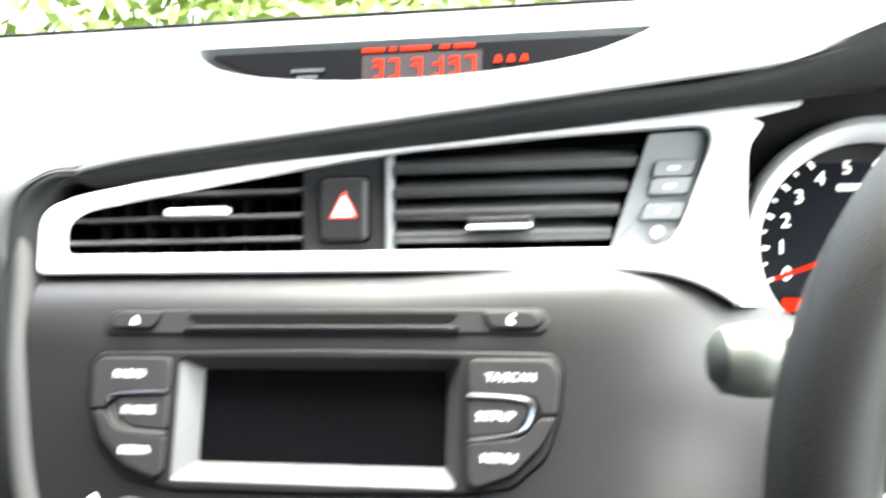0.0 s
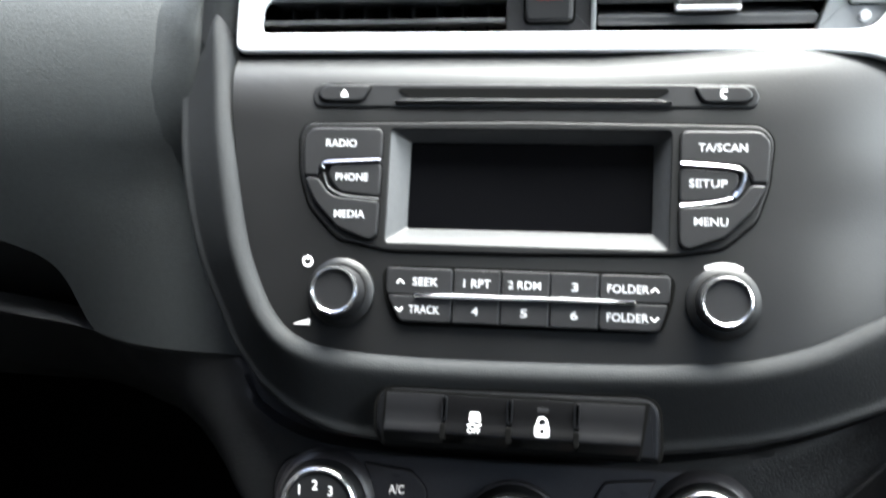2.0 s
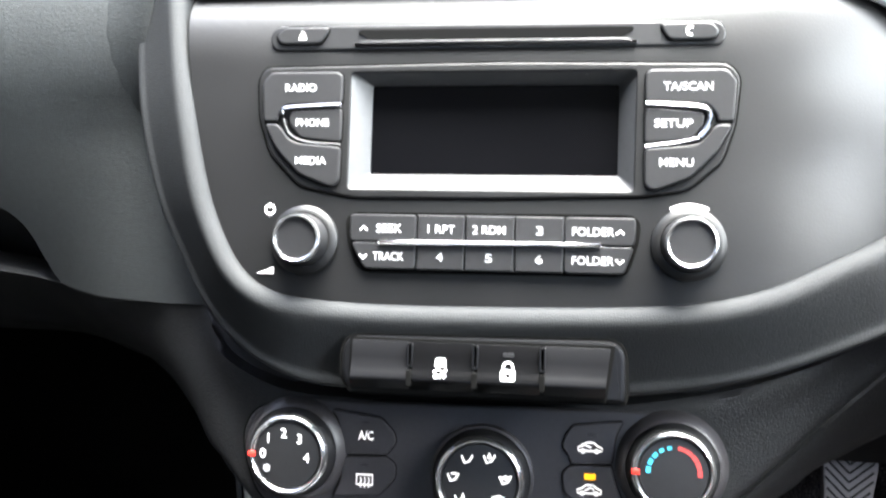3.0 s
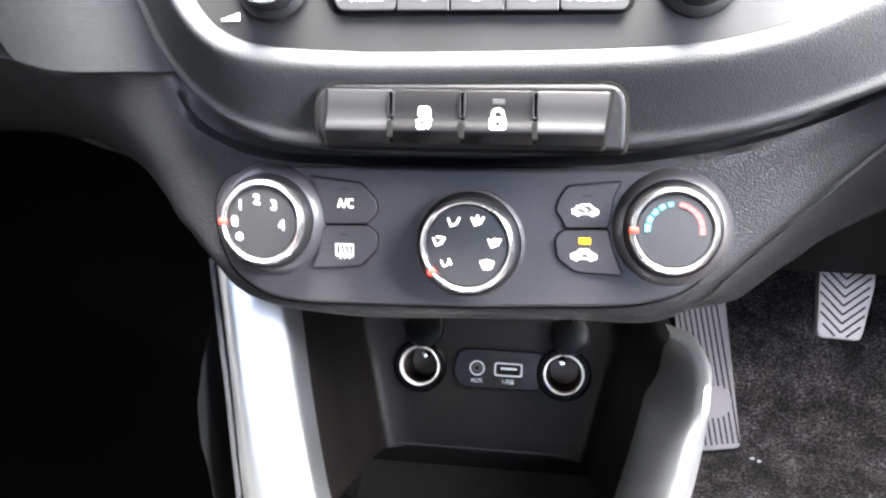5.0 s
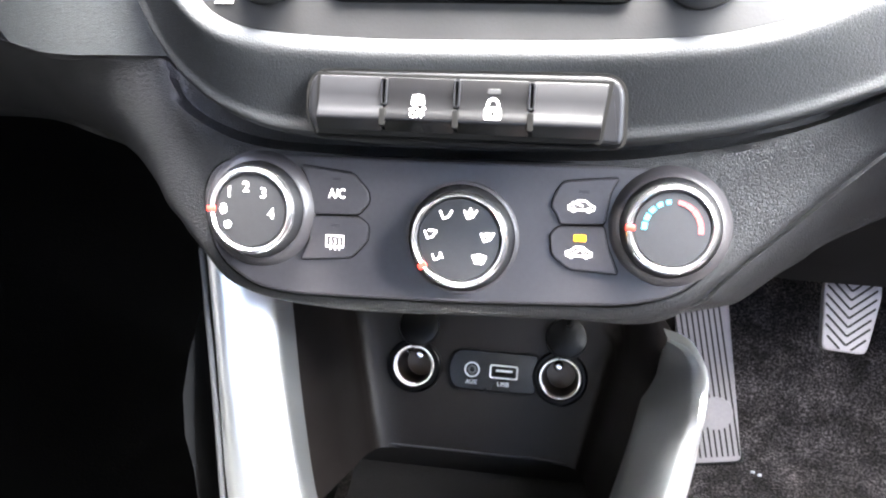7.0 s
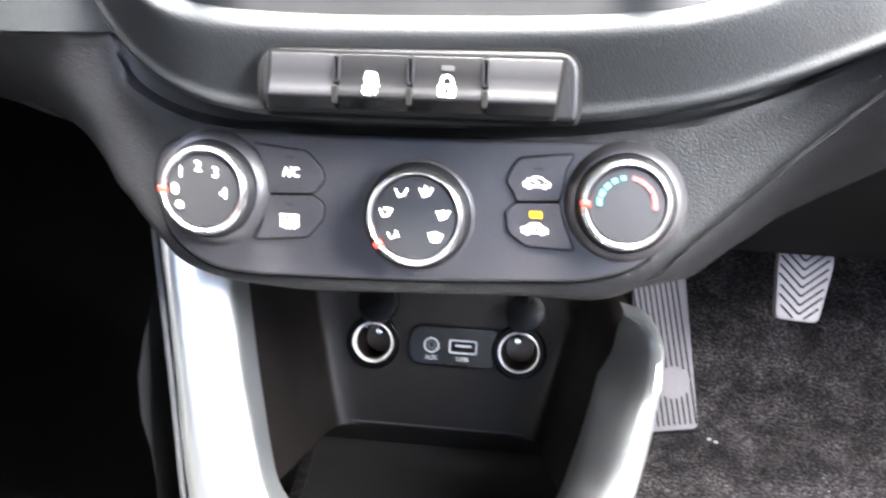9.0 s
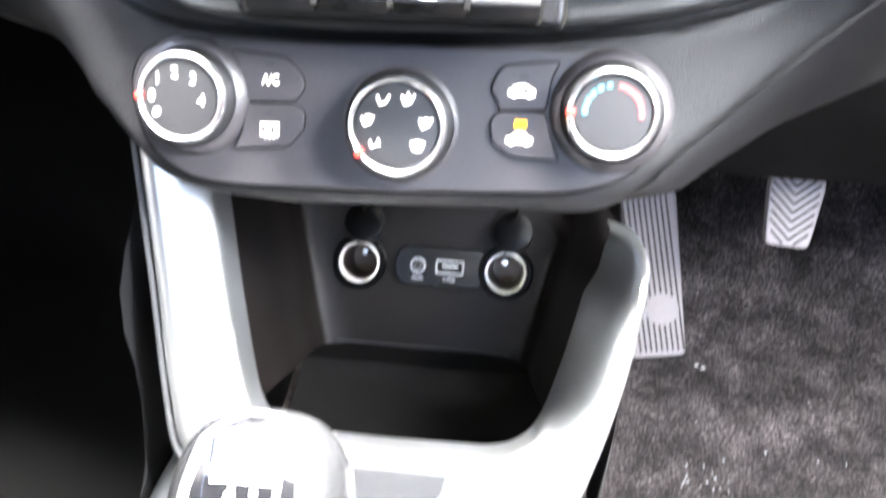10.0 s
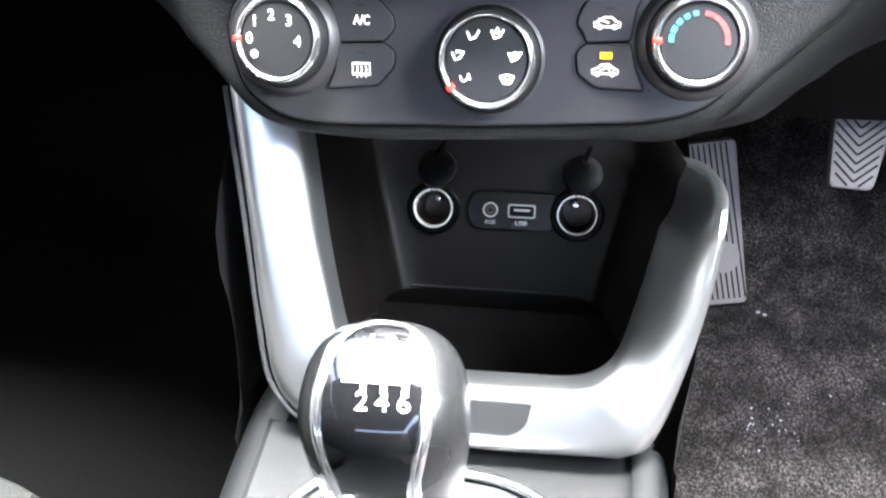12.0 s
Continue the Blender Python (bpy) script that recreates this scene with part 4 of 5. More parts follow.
# ---- heater controls ----
heater = thing("heater_control_panel", "satin black heater panel with three chrome-ringed dials", "control panel", CLIMATE)
PANEL = rounded([(-0.1245, 0.0060), (-0.1190, 0.0215), (-0.1000, 0.0282), (0.0, 0.0288), (0.0750, 0.0298), (0.0975, 0.0285), (0.1130, 0.0200), (0.1182, 0.0060), (0.1125, -0.0135), (0.0995, -0.0268), (0.0760, -0.0330), (0.0, -0.0365), (-0.0780, -0.0375), (-0.0985, -0.0345), (-0.1165, -0.0215)], 0.010)
part("gap", plate(inset(PANEL, -0.0010), -0.004, 0.0002, 0.0002), GAP, heater)
part("panel", plate(PANEL, -0.004, 0.0018, 0.0016), CLIMATEP, heater)
AC = rounded([(-0.0755, 0.0236), (-0.0505, 0.0208), (-0.0430, 0.0130), (-0.0422, 0.0078), (-0.0470, 0.0020), (-0.0690, 0.0012), (-0.0697, 0.0100), (-0.0720, 0.0180)], 0.002)
DEF = rounded([(-0.0690, 0.0002), (-0.0470, 0.0008), (-0.0422, -0.0030), (-0.0425, -0.0100), (-0.0500, -0.0184), (-0.0745, -0.0204), (-0.0705, -0.0120)], 0.002)
FRESH = rounded([(0.0425, 0.0160), (0.0460, 0.0216), (0.0704, 0.0243), (0.0668, 0.0173), (0.0650, 0.0034), (0.0455, 0.0024), (0.0443, 0.0065), (0.0410, 0.0105)], 0.002)
RECIRC = rounded([(0.0446, 0.0014), (0.0649, 0.0024), (0.0671, -0.0069), (0.0722, -0.0186), (0.0509, -0.0176), (0.0425, -0.0116), (0.0412, -0.0024)], 0.002)


def car_sign(u, v, s, parent, inside):
    body = [(-5, -1.2), (-5, 0.2), (-3.0, 0.9), (-1.4, 2.3), (1.6, 2.3), (3.2, 0.9), (5, 0.2), (5, -1.2)]
    part("symbol", stroke([(u + a * s, v + b * s) for a, b in body], 0.00075, 0.0036, closed=True), WHITE, parent, "white car outline")
    arrow = ((-3.6, 1.7), (-1.2, 0.9), (0.6, 0.2)) if not inside else ((-2.0, -0.2), (0.2, 1.1), (1.8, 0.9), (1.6, -0.1))
    part("symbol", stroke([(u + a * s, v + b * s) for a, b in arrow], 0.0007, 0.0037), WHITE, parent, "white air flow arrow")
    for w in (-2.9, 2.9):
        part("wheel", plate([Vector(q) for q in arc(u + w * s, v - 1.3 * s, 1.0 * s, 0, 330, 12)], 0.003, 0.0038, 0.0001), WHITE, parent, "white wheel of the mark")


for q, what in ((AC, "ac"), (DEF, "defog"), (FRESH, "fresh"), (RECIRC, "recirculate")):
    part("gap", plate(inset(q, -0.0006), 0.0, 0.0020, 0.0001), GAP, heater)
    b = part("button", plate(q, 0.0, 0.0034, 0.0006), CLIMATEP, heater)
    if what == "ac":
        words("lettering", "A/C", -0.0575, 0.0110, 0.0035, 0.0045, WHITE, b, 0.0078, label="white print")
        part("lamp", plate(rect(-0.0600, 0.0172, -0.0560, 0.0185, 0.0004), 0.003, 0.0036, 0.0001), BUTTON, b, "unlit lamp")
    elif what == "defog":
        part("symbol", stroke([(-0.0620, -0.0085), (-0.0538, -0.0085), (-0.0538, -0.0135), (-0.0620, -0.0135)], 0.0008, 0.0036, closed=True), WHITE, b, "white window outline")
        for k in range(3):
            part("symbol", stroke([(-0.0600 + k * 0.0021, -0.0098), (-0.0595 + k * 0.0021, -0.0115), (-0.0602 + k * 0.0021, -0.0130), (-0.0597 + k * 0.0021, -0.0150)], 0.0005, 0.0037), WHITE, b, "white wavy line")
        part("lamp", plate(rect(-0.0600, -0.0042, -0.0560, -0.0030, 0.0004), 0.003, 0.0036, 0.0001), BUTTON, b, "unlit lamp")
    elif what == "fresh":
        car_sign(0.0545, 0.0108, 0.00115, b, False)
        part("lamp", plate(rect(0.0530, 0.0166, 0.0576, 0.0180, 0.0004), 0.003, 0.0036, 0.0001), BUTTON, b, "unlit lamp")
    else:
        car_sign(0.0545, -0.0098, 0.00115, b, True)
        part("lamp", plate(rect(0.0520, -0.0046, 0.0574, -0.0018, 0.0005), 0.003, 0.0037, 0.0001), AMBER, b, "lit amber lamp")


def dial(u, v, r, pointer, collar):
    """A heater dial: ribbed barrel, chrome rim, dark face and red pointer."""
    c = part("dial_collar", lathe([(r + collar + 0.0014, 0.0012), (r + collar + 0.0006, 0.0024), (r + 0.0040, 0.0074), (r + 0.0026, 0.0080)], 56, at=(u, v)), CLIMATEP, heater)
    bm = bmesh.new()
    steps = 120
    rings = []
    for n, rr, ribs in ((0.0025, r + 0.0036, 0), (0.0060, r + 0.0026, 1), (0.0130, r + 0.0008, 1), (0.0142, r, 0)):
        rings.append([bm.verts.new((u + (rr - (0.0004 if ribs and i % 2 else 0)) * math.cos(2 * math.pi * i / steps), v + (rr - (0.0004 if ribs and i % 2 else 0)) * math.sin(2 * math.pi * i / steps), n)) for i in range(steps)])
    for a, b in zip(rings, rings[1:]):
        for i in range(steps):
            bm.faces.new((a[i], a[(i + 1) % steps], b[(i + 1) % steps], b[i]))
    d = part("dial", bm, BUTTON, heater)
    part("rim", lathe([(r + 0.0002, 0.0138), (r, 0.0160), (r - 0.0008, 0.0172), (r - 0.0017, 0.0176), (r - 0.0024, 0.0171), (r - 0.0029, 0.0158)], 56, at=(u, v)), RINGMETAL, d, "polished chrome rim")
    part("face", lathe([(r - 0.0030, 0.0150), (r - 0.0036, 0.0162), (r * 0.5, 0.0166), (0, 0.0167)], 48, at=(u, v)), BUTTON, d, "dark dial face")
    a = radians(pointer)
    bm = box((0.0040, 0.0026, 0.0012), (0, 0, 0), 0.0004)
    bmesh.ops.transform(bm, matrix=Matrix.Translation((u + (r - 0.0018) * math.cos(a), v + (r - 0.0018) * math.sin(a), 0.0177)) @ Matrix.Rotation(a, 4, "Z"), verts=bm.verts)
    part("pointer", bm, REDP, d, "red pointer")
    return d


FAN, MODE, TEMP = (-0.0945, 0.0022), (0.0020, -0.0058), (0.0933, 0.0038)
fan = dial(*FAN, 0.0200, 180, 0.0062)
for text, du, dv in (("0", -0.0127, 0.0000), ("1", -0.0100, 0.0078), ("2", -0.0020, 0.0105), ("3", 0.0062, 0.0080), ("4", 0.0100, -0.0012)):
    words("numeral", text, FAN[0] + du, FAN[1] + dv, 0.0168, 0.0048, WHITE, fan, label="white print")
for a in (20, 80, 140):
    c, d = 0.0019 * math.cos(radians(a)), 0.0019 * math.sin(radians(a))
    part("symbol", stroke([(FAN[0] - 0.0105 - c, FAN[1] - 0.0068 - d), (FAN[0] - 0.0105 + c, FAN[1] - 0.0068 + d)], 0.0012, 0.0169 + a * 1e-6), GREYP, fan, "pale fan mark")
mode = dial(*MODE, 0.0216, 218, 0.0030)
# seated figures with arrows for feet, chest, face and screen; a screen with waves
for a, size, arrow, extra in ((222, 0.72, (0.0016, 0.0022, 0.0026, -0.0004), 0), (172, 0.95, (-0.0010, 0.0020, 0.0018, 0.0020), 0), (118, 0.95, (), 0), (68, 0.98, (0.0, 0.0004, 0.0, 0.0030), 1), (8, 1.0, (-0.0020, 0.0010, 0.0022, 0.0014), 1), (318, 1.0, (), 2)):
    u, v = MODE[0] + 0.0128 * math.cos(radians(a)), MODE[1] + 0.0122 * math.sin(radians(a))
    if extra == 2:
        part("symbol", stroke([(u - 0.0030, v + 0.0013), (u, v + 0.0021), (u + 0.0030, v + 0.0013), (u + 0.0016, v - 0.0016), (u - 0.0016, v - 0.0016)], 0.0009, 0.0169, closed=True), WHITE, mode, "white windscreen mark")
        for du in (-0.0009, 0.0009):
            part("symbol", stroke([(u + du, v - 0.0022), (u + du * 0.7, v - 0.0006), (u + du, v + 0.0006)], 0.0006, 0.0170), WHITE, mode, "white wave mark")
        continue
    part("symbol", stroke([(u - 0.0028 * size, v + 0.0018 * size), (u - 0.0012 * size, v - 0.0018 * size), (u + 0.0012 * size, v - 0.0008 * size), (u + 0.0029 * size, v + 0.0022 * size)], 0.0010 * size, 0.0169), WHITE, mode, "white seated outline mark")
    if arrow:
        part("symbol", stroke([(u + arrow[0], v + arrow[1]), (u + arrow[2], v + arrow[3])], 0.0009, 0.01695), WHITE, mode, "white arrow mark")
    if extra:
        part("symbol", lathe([(0.0011, 0.0167), (0.0011, 0.0171), (0, 0.0171)], 16, at=(u, v + 0.0012)), WHITE, mode, "white dot")
temp = dial(*TEMP, 0.0194, 180, 0.0062)
for i in range(5):
    a = 182 - i * 19.0
    part("scale", stroke(arc(*TEMP, 0.0118, a, a - 15 + i * 1.2, 5), 0.0022 - i * 0.0001, 0.0169), BLUEP, temp, "blue cold scale")
for i in range(5):
    a = 82 - i * 18.0
    part("scale", stroke(arc(*TEMP, 0.0118, a, a - 16.5, 5), 0.0019 + i * 0.0001, 0.0169), REDDIM, temp, "red warm scale")

# ---- display on top of the dash ----
clock = thing("dash_display", "long dark dash-top display with glowing red segments", "display", plane_at(0.0, 0.786, 0.7265, 25.0, 0.0))
part("panel", plate(rounded([(-0.215, 0.016), (-0.215, 0.012), (-0.12, -0.026), (0.12, -0.026), (0.165, 0.012), (0.165, 0.016)], 0.004), -0.006, -0.001, 0.0005), HOODED, clock, "black display glass")
part("lcd", plate(rect(-0.078, -0.018, 0.026, 0.0085, 0.001), -0.002, 0.0, 0.0002), LCD, clock, "grey lcd window")
for k, u0 in enumerate((-0.068, -0.054, -0.034, -0.016, -0.002, 0.012)):
    for v0, v1, u1 in ((-0.0030, -0.0008, 0.009), (0.0020, 0.0042, 0.009), (-0.0125, -0.0105, 0.009)):
        if (k + int(v1 * 1e4)) % 4 != 1:
            part("segment", plate(rect(u0, v0, u0 + u1, v1, 0.0006), -0.001, 0.0005, 0.0001), REDLIT, clock, "glowing red bar")
    part("segment", plate(rect(u0 + 0.0065, -0.0125, u0 + 0.0090, 0.0042, 0.0006), -0.001, 0.0006, 0.0001), REDLIT, clock, "glowing red bar")
for u0, u1 in ((-0.078, -0.058), (-0.054, -0.048), (-0.044, -0.018), (-0.010, -0.002), (0.002, 0.020)):
    part("warning", plate(rect(u0, 0.0112, u1, 0.0146, 0.001), -0.001, 0.0004, 0.0001), REDLIT, clock, "red warning bar")
for k in range(3):
    part("warning", plate([Vector((0.036 + k * 0.011, -0.003)), Vector((0.043 + k * 0.011, -0.003)), Vector((0.0415 + k * 0.011, 0.003)), Vector((0.0375 + k * 0.011, 0.003))], -0.001, 0.0004, 0.0001), REDLIT, clock, "red belt lamp")
part("legend", plate(rect(-0.142, -0.004, -0.112, -0.001, 0.0005), -0.001, 0.0003, 0.0001), BEZEL, clock, "grey print")
part("legend", plate(rect(-0.137, -0.010, -0.118, -0.007, 0.0005), -0.001, 0.0003, 0.0001), BEZEL, clock, "grey print")

# ---- centre console ----
console = thing("centre_console", "grey car centre console with a satin silver frame", "console")
OUT = [(-0.1415, 0.0990), (-0.1370, 0.0625), (-0.1322, 0.0234), (-0.1241, -0.0472), (-0.1185, -0.0685), (-0.1080, -0.0820), (-0.0950, -0.0885), (-0.0500, -0.0945), (-0.0080, -0.0960), (0.0600, -0.0950), (0.0790, -0.0925), (0.0905, -0.0850), (0.1017, -0.0543), (0.1121, -0.0098), (0.1170, 0.0230), (0.1190, 0.0430), (0.1186, 0.0560), (0.1140, 0.0662), (0.1065, 0.0720), (0.0970, 0.0750)]
INN = [(-0.1030, 0.0880), (-0.0995, 0.0650), (-0.0930, 0.0200), (-0.0850, -0.0244), (-0.0800, -0.0420), (-0.0715, -0.0530), (-0.0600, -0.0565), (-0.0400, -0.0575), (-0.0122, -0.0578), (0.0246, -0.0572), (0.0480, -0.0560), (0.0620, -0.0500), (0.0705, -0.0385), (0.0775, -0.0119), (0.0835, 0.0150), (0.0870, 0.0340), (0.0890, 0.0460), (0.0905, 0.0560), (0.0920, 0.0640), (0.0945, 0.0720)]


FALL = ((0.0, 0.0), (0.06, 0.0), (0.2, 0.0030), (0.35, 0.0090), (0.55, 0.0200), (0.75, 0.0330), (0.92, 0.0440), (1.0, 0.0490), (1.1, 0.0490))


def between(f, n):
    """A guide curve of the frame; both arms turn over and fall into the bay."""
    row = []
    for a, b in zip(OUT, INN):
        k = min(max((a[1] + 0.088) / 0.085, 0), 1)
        k = k * k * (3 - 2 * k) * (1.0 if a[0] > 0 else 0.3)
        d = k * float(np.interp(f, [q[0] for q in FALL], [q[1] for q in FALL]))
        d += 16.0 * max(a[1] - 0.020, 0) ** 2 if a[0] > 0 else 0.0
        row.append((a[0] * (1 - f) + b[0] * f + (0.09 if a[0] > 0 else -0.31) * d, a[1] * (1 - f) + b[1] * f - 0.27 * d, n - d))
    return row


frame_rows = [between(0.0, -0.030), between(0.0, -0.004), between(0.03, -0.0008), between(0.12, 0.0026), between(0.25, 0.0040), between(0.4, 0.0043), between(0.55, 0.0042), between(0.75, 0.0036), between(0.92, 0.0022), between(0.98, 0.0), between(1.0, -0.004), between(1.02, -0.020)]
fr = part("silver_frame", loft(frame_rows, 36, 130), SILVER, console, "bright satin silver frame")
fr.matrix_world = SHELF
bead = part("frame_bead", tube([(a * 1.012 - 0.0008, b - 0.0012, -0.002) for a, b in OUT[:9]], 0.0016, 8, 70), BEZEL, console)
bead.matrix_world = SHELF
tabp = part("frame_badge", plate(rounded([(-0.060, -0.0842), (0.0151, -0.0842), (0.0230, -0.0775), (0.0258, -0.0642), (-0.060, -0.0645)], [0.003, 0.006, 0.004, 0.002, 0.003]), 0.002, 0.0046, 0.0004), BADGE, console, "grey insert in the frame")
tabp.matrix_world = SHELF

WALL = plane_at(0, 0.434, 0.266, 35.0)


def cubby():
    """The open storage bay: back wall, rounded side walls and sunk floor in one moulding."""
    rows = []
    for k in range(9):
        f = k / 8
        left, right = -0.1085 + 0.0315 * f, 0.0880 - 0.0290 * f
        v = 0.075 - 0.133 * f
        back = [on(WALL, left, v, 0), on(WALL, left + 0.012, v, -0.0006), on(WALL, (left + right) / 2, v, -0.001), on(WALL, right - 0.012, v, -0.0006), on(WALL, right, v, 0)]
        g = 0.088 - 0.128 * f
        a = 0.0
        fl = [(-0.103, 0.088), (-0.0995, 0.065), (-0.093, 0.020), (-0.085, -0.0244), (-0.0800, -0.0420)]
        i = min(int(f * 4), 3)
        w = f * 4 - i
        lu, lv = fl[i][0] * (1 - w) + fl[i + 1][0] * w, fl[i][1] * (1 - w) + fl[i + 1][1] * w
        frr = [(0.0985, 0.085), (0.0960, 0.0630), (0.0900, 0.020), (0.0838, -0.0119), (0.0712, -0.0385)]
        ru, rv = frr[i][0] * (1 - w) + frr[i + 1][0] * w, frr[i][1] * (1 - w) + frr[i + 1][1] * w
        e = 16.0 * max(rv - 0.020, 0) ** 2
        front_l, front_r = Vector(on(SHELF, lu - 0.005, lv - 0.004, -0.022)), Vector(on(SHELF, ru + 0.005 + 0.09 * e, rv - 0.013 - 0.27 * e, -0.052 - e))
        bl, br = Vector(back[0]), Vector(back[-1])
        row = [front_l, front_l.lerp(bl, 0.5), front_l.lerp(bl, 0.88)] + [Vector(p) for p in back[1:-1]] + [front_r.lerp(br, 0.88), front_r.lerp(br, 0.5), front_r]
        rows.append(row)
    bm = loft(rows, 64, 170)
    back = WALL.inverted()
    gone = []
    for f in bm.faces:
        q = back @ f.calc_center_median()
        if abs(q.z) < 0.006 and min((Vector((q.x + 0.0552, q.y + 0.0006))).length, (Vector((q.x - 0.0438, q.y + 0.0003))).length) < 0.0150:
            gone.append(f)
    bmesh.ops.delete(bm, geom=gone, context="FACES")
    return bm


part("cubby", cubby(), BAY, console)
FX = (-0.094, -0.05, 0.0, 0.04, 0.077)
floor_bm = loft([
    [(x, 0.402, 0.2195) for x in FX],
    [(x, 0.4005, 0.2160) for x in FX],
    [(x, 0.397, 0.196) for x in FX],
    [(x * 1.02, 0.340, 0.188) for x in FX],
    [(x * 1.02, 0.292, 0.192) for x in FX],
    [(x * 1.05, 0.272, 0.225) for x in FX],
    [(x * 1.08, 0.266, 0.276) for x in FX],
], 26, 30)
part("tray_floor", floor_bm, TRAY, console, "dark rubber tray floor")
# thin paler tube draws the highlight along the tray's back edge
part("tray_edge_highlight", tube([(-0.081, 0.398, 0.2185), (-0.076, 0.4020, 0.2200), (0.0, 0.4025, 0.2202), (0.058, 0.4020, 0.2200), (0.062, 0.398, 0.2185)], 0.0007, 8, 40), BADGE, console)
for x, y, s in ((-0.0810, 0.380, 0.0016), (-0.0850, 0.391, 0.0008)):
    part("fleck", plate(rounded([(x - s, y - s * 0.6), (x + s, y - s * 0.5), (x + s * 0.7, y + s * 0.6), (x - s * 0.8, y + s * 0.5)], s * 0.3), 0.1885, 0.1905, 0.0002), GREYP, console, "pale crumb")

# console top, rails and sides
YS = (0.262, 0.240, 0.15, 0.0, -0.20, -0.45)
console_top = loft([
    [(-0.168, y, 0.02) for y in YS],
    [(-0.165, y, 0.12) for y in YS],
    [(-0.159, y, 0.180) for y in YS],
    [(-0.1500, y, 0.2150) for y in YS],
    [(-0.1400, y, 0.2340) for y in YS],
    [(-0.1300, y, 0.2400) for y in YS],
    [(-0.1262, y, 0.2396) for y in YS],
    [(-0.1250, y, 0.2370) for y in YS],
    [(-0.1238, y, 0.2385) for y in YS],
    [(-0.1180, y, 0.2375) for y in YS],
    [(-0.03, y, 0.2350) for y in YS],
    [(0.0720, y, 0.2360) for y in YS],
    [(0.0800, y, 0.2400) for y in YS],
    [(0.0880, y, 0.2420) for y in YS],
    [(0.0980, y, 0.2370) for y in YS],
    [(0.1050, y, 0.205) for y in YS],
    [(0.1120, y, 0.12) for y in YS],
    [(0.1180, y, 0.02) for y in YS],
], 150, 24)
part("console_body", console_top, CONSOLE, console)
# its shoulder runs on beside the silver frame
shoulder = loft([[(x + dx, y, z - dz) for y, dx, dz in ((0.2615, 0.0, 0.0), (0.280, 0.001, 0.0005), (0.300, 0.004, 0.002), (0.325, 0.009, 0.010), (0.345, 0.013, 0.030))]
                 for x, z in ((-0.165, 0.12), (-0.159, 0.180), (-0.1500, 0.2150), (-0.1400, 0.2340), (-0.1300, 0.2400), (-0.1262, 0.2396), (-0.1180, 0.2375))], 50, 16)
part("shoulder", shoulder, CONSOLE, console)
# passenger side gets the darker black, to paint in the footwell's shade
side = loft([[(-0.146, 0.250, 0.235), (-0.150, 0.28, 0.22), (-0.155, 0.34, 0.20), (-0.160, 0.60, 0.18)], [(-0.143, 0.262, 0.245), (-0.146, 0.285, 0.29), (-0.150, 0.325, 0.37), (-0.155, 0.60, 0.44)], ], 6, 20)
part("side_panel", side, SHADEBLACK, console)
side = loft([[(0.104, 0.250, 0.230), (0.108, 0.28, 0.20), (0.112, 0.34, 0.15), (0.118, 0.60, 0.02)], [(0.104, 0.262, 0.262), (0.110, 0.285, 0.300), (0.112, 0.33, 0.315), (0.118, 0.60, 0.290)], ], 6, 20)
part("side_panel", side, HARD, console)
side = loft([[(0.106, 0.252, 0.235), (0.110, 0.28, 0.20), (0.114, 0.34, 0.15), (0.120, 0.60, 0.02)], [(0.114, 0.24, 0.02), (0.116, 0.28, 0.02), (0.118, 0.34, 0.02), (0.124, 0.60, 0.0)]], 6, 20)
part("side_panel", side, HARD, console)
# lower passenger side, again with its shade in the colour
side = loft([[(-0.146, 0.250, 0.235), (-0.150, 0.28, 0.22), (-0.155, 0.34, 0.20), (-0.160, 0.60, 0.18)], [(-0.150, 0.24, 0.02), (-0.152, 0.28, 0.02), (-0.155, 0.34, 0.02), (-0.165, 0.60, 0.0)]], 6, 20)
part("side_panel", side, SHADEBLACK, console)

# ---- sockets ----
def power_socket(u, v, lean, label):
    s = thing("power_socket", label, "power socket", WALL @ Matrix.Translation((u, v, 0)), "sockets in the storage bay")
    part("collar", lathe([(0.0186, -0.002), (0.0184, 0.0014), (0.0170, 0.0026), (0.0150, 0.0026), (0.0138, 0.0014)], 40), CAPBLACK, s)
    part("ring", lathe([(0.0139, 0.0005), (0.0138, 0.0030), (0.0135, 0.0037), (0.0128, 0.0036), (0.0122, 0.0024), (0.0120, -0.002)], 44), SOCKETRING, s, "bright metal ring")
    part("barrel", lathe([(0.0121, 0.000), (0.0114, -0.020), (0.0100, -0.028), (0.0, -0.029)], 32), BRASS, s, "dull metal barrel")
    part("contact", lathe([(0.0031, -0.0200), (0.0029, -0.0090), (0.0020, -0.0076), (0, -0.0073)], 18, at=(lean, 0.0066)), CHROME, s, "bright round contact")
    strip = part("contact", box((0.0017, 0.0014, 0.013), (0, 0, 0), 0.0004), CHROME, s, "bright contact strip")
    strip.matrix_local = pose(-3.4 * lean, 0.0086, -0.0075, -14, 0, 0)
    cap = part("cap", lathe([(0, 0.0125), (0.0100, 0.0120), (0.0128, 0.0105), (0.0134, 0.0060), (0.0120, 0.0030), (0, 0.0028)], 36), CAPBLACK, s, "open black rubber cap")
    cap.matrix_local = pose(0.002, 0.0262, 0.001, -12, 6, 0) @ Matrix.Diagonal((1.02, 1.02, 0.7, 1.0))
    part("tether", tube([(-0.001, 0.0130, 0.001), (0.0, 0.0175, 0.006), (0.001, 0.0220, 0.009)], 0.0022, 8, 12, squash=0.5), CAPBLACK, s)
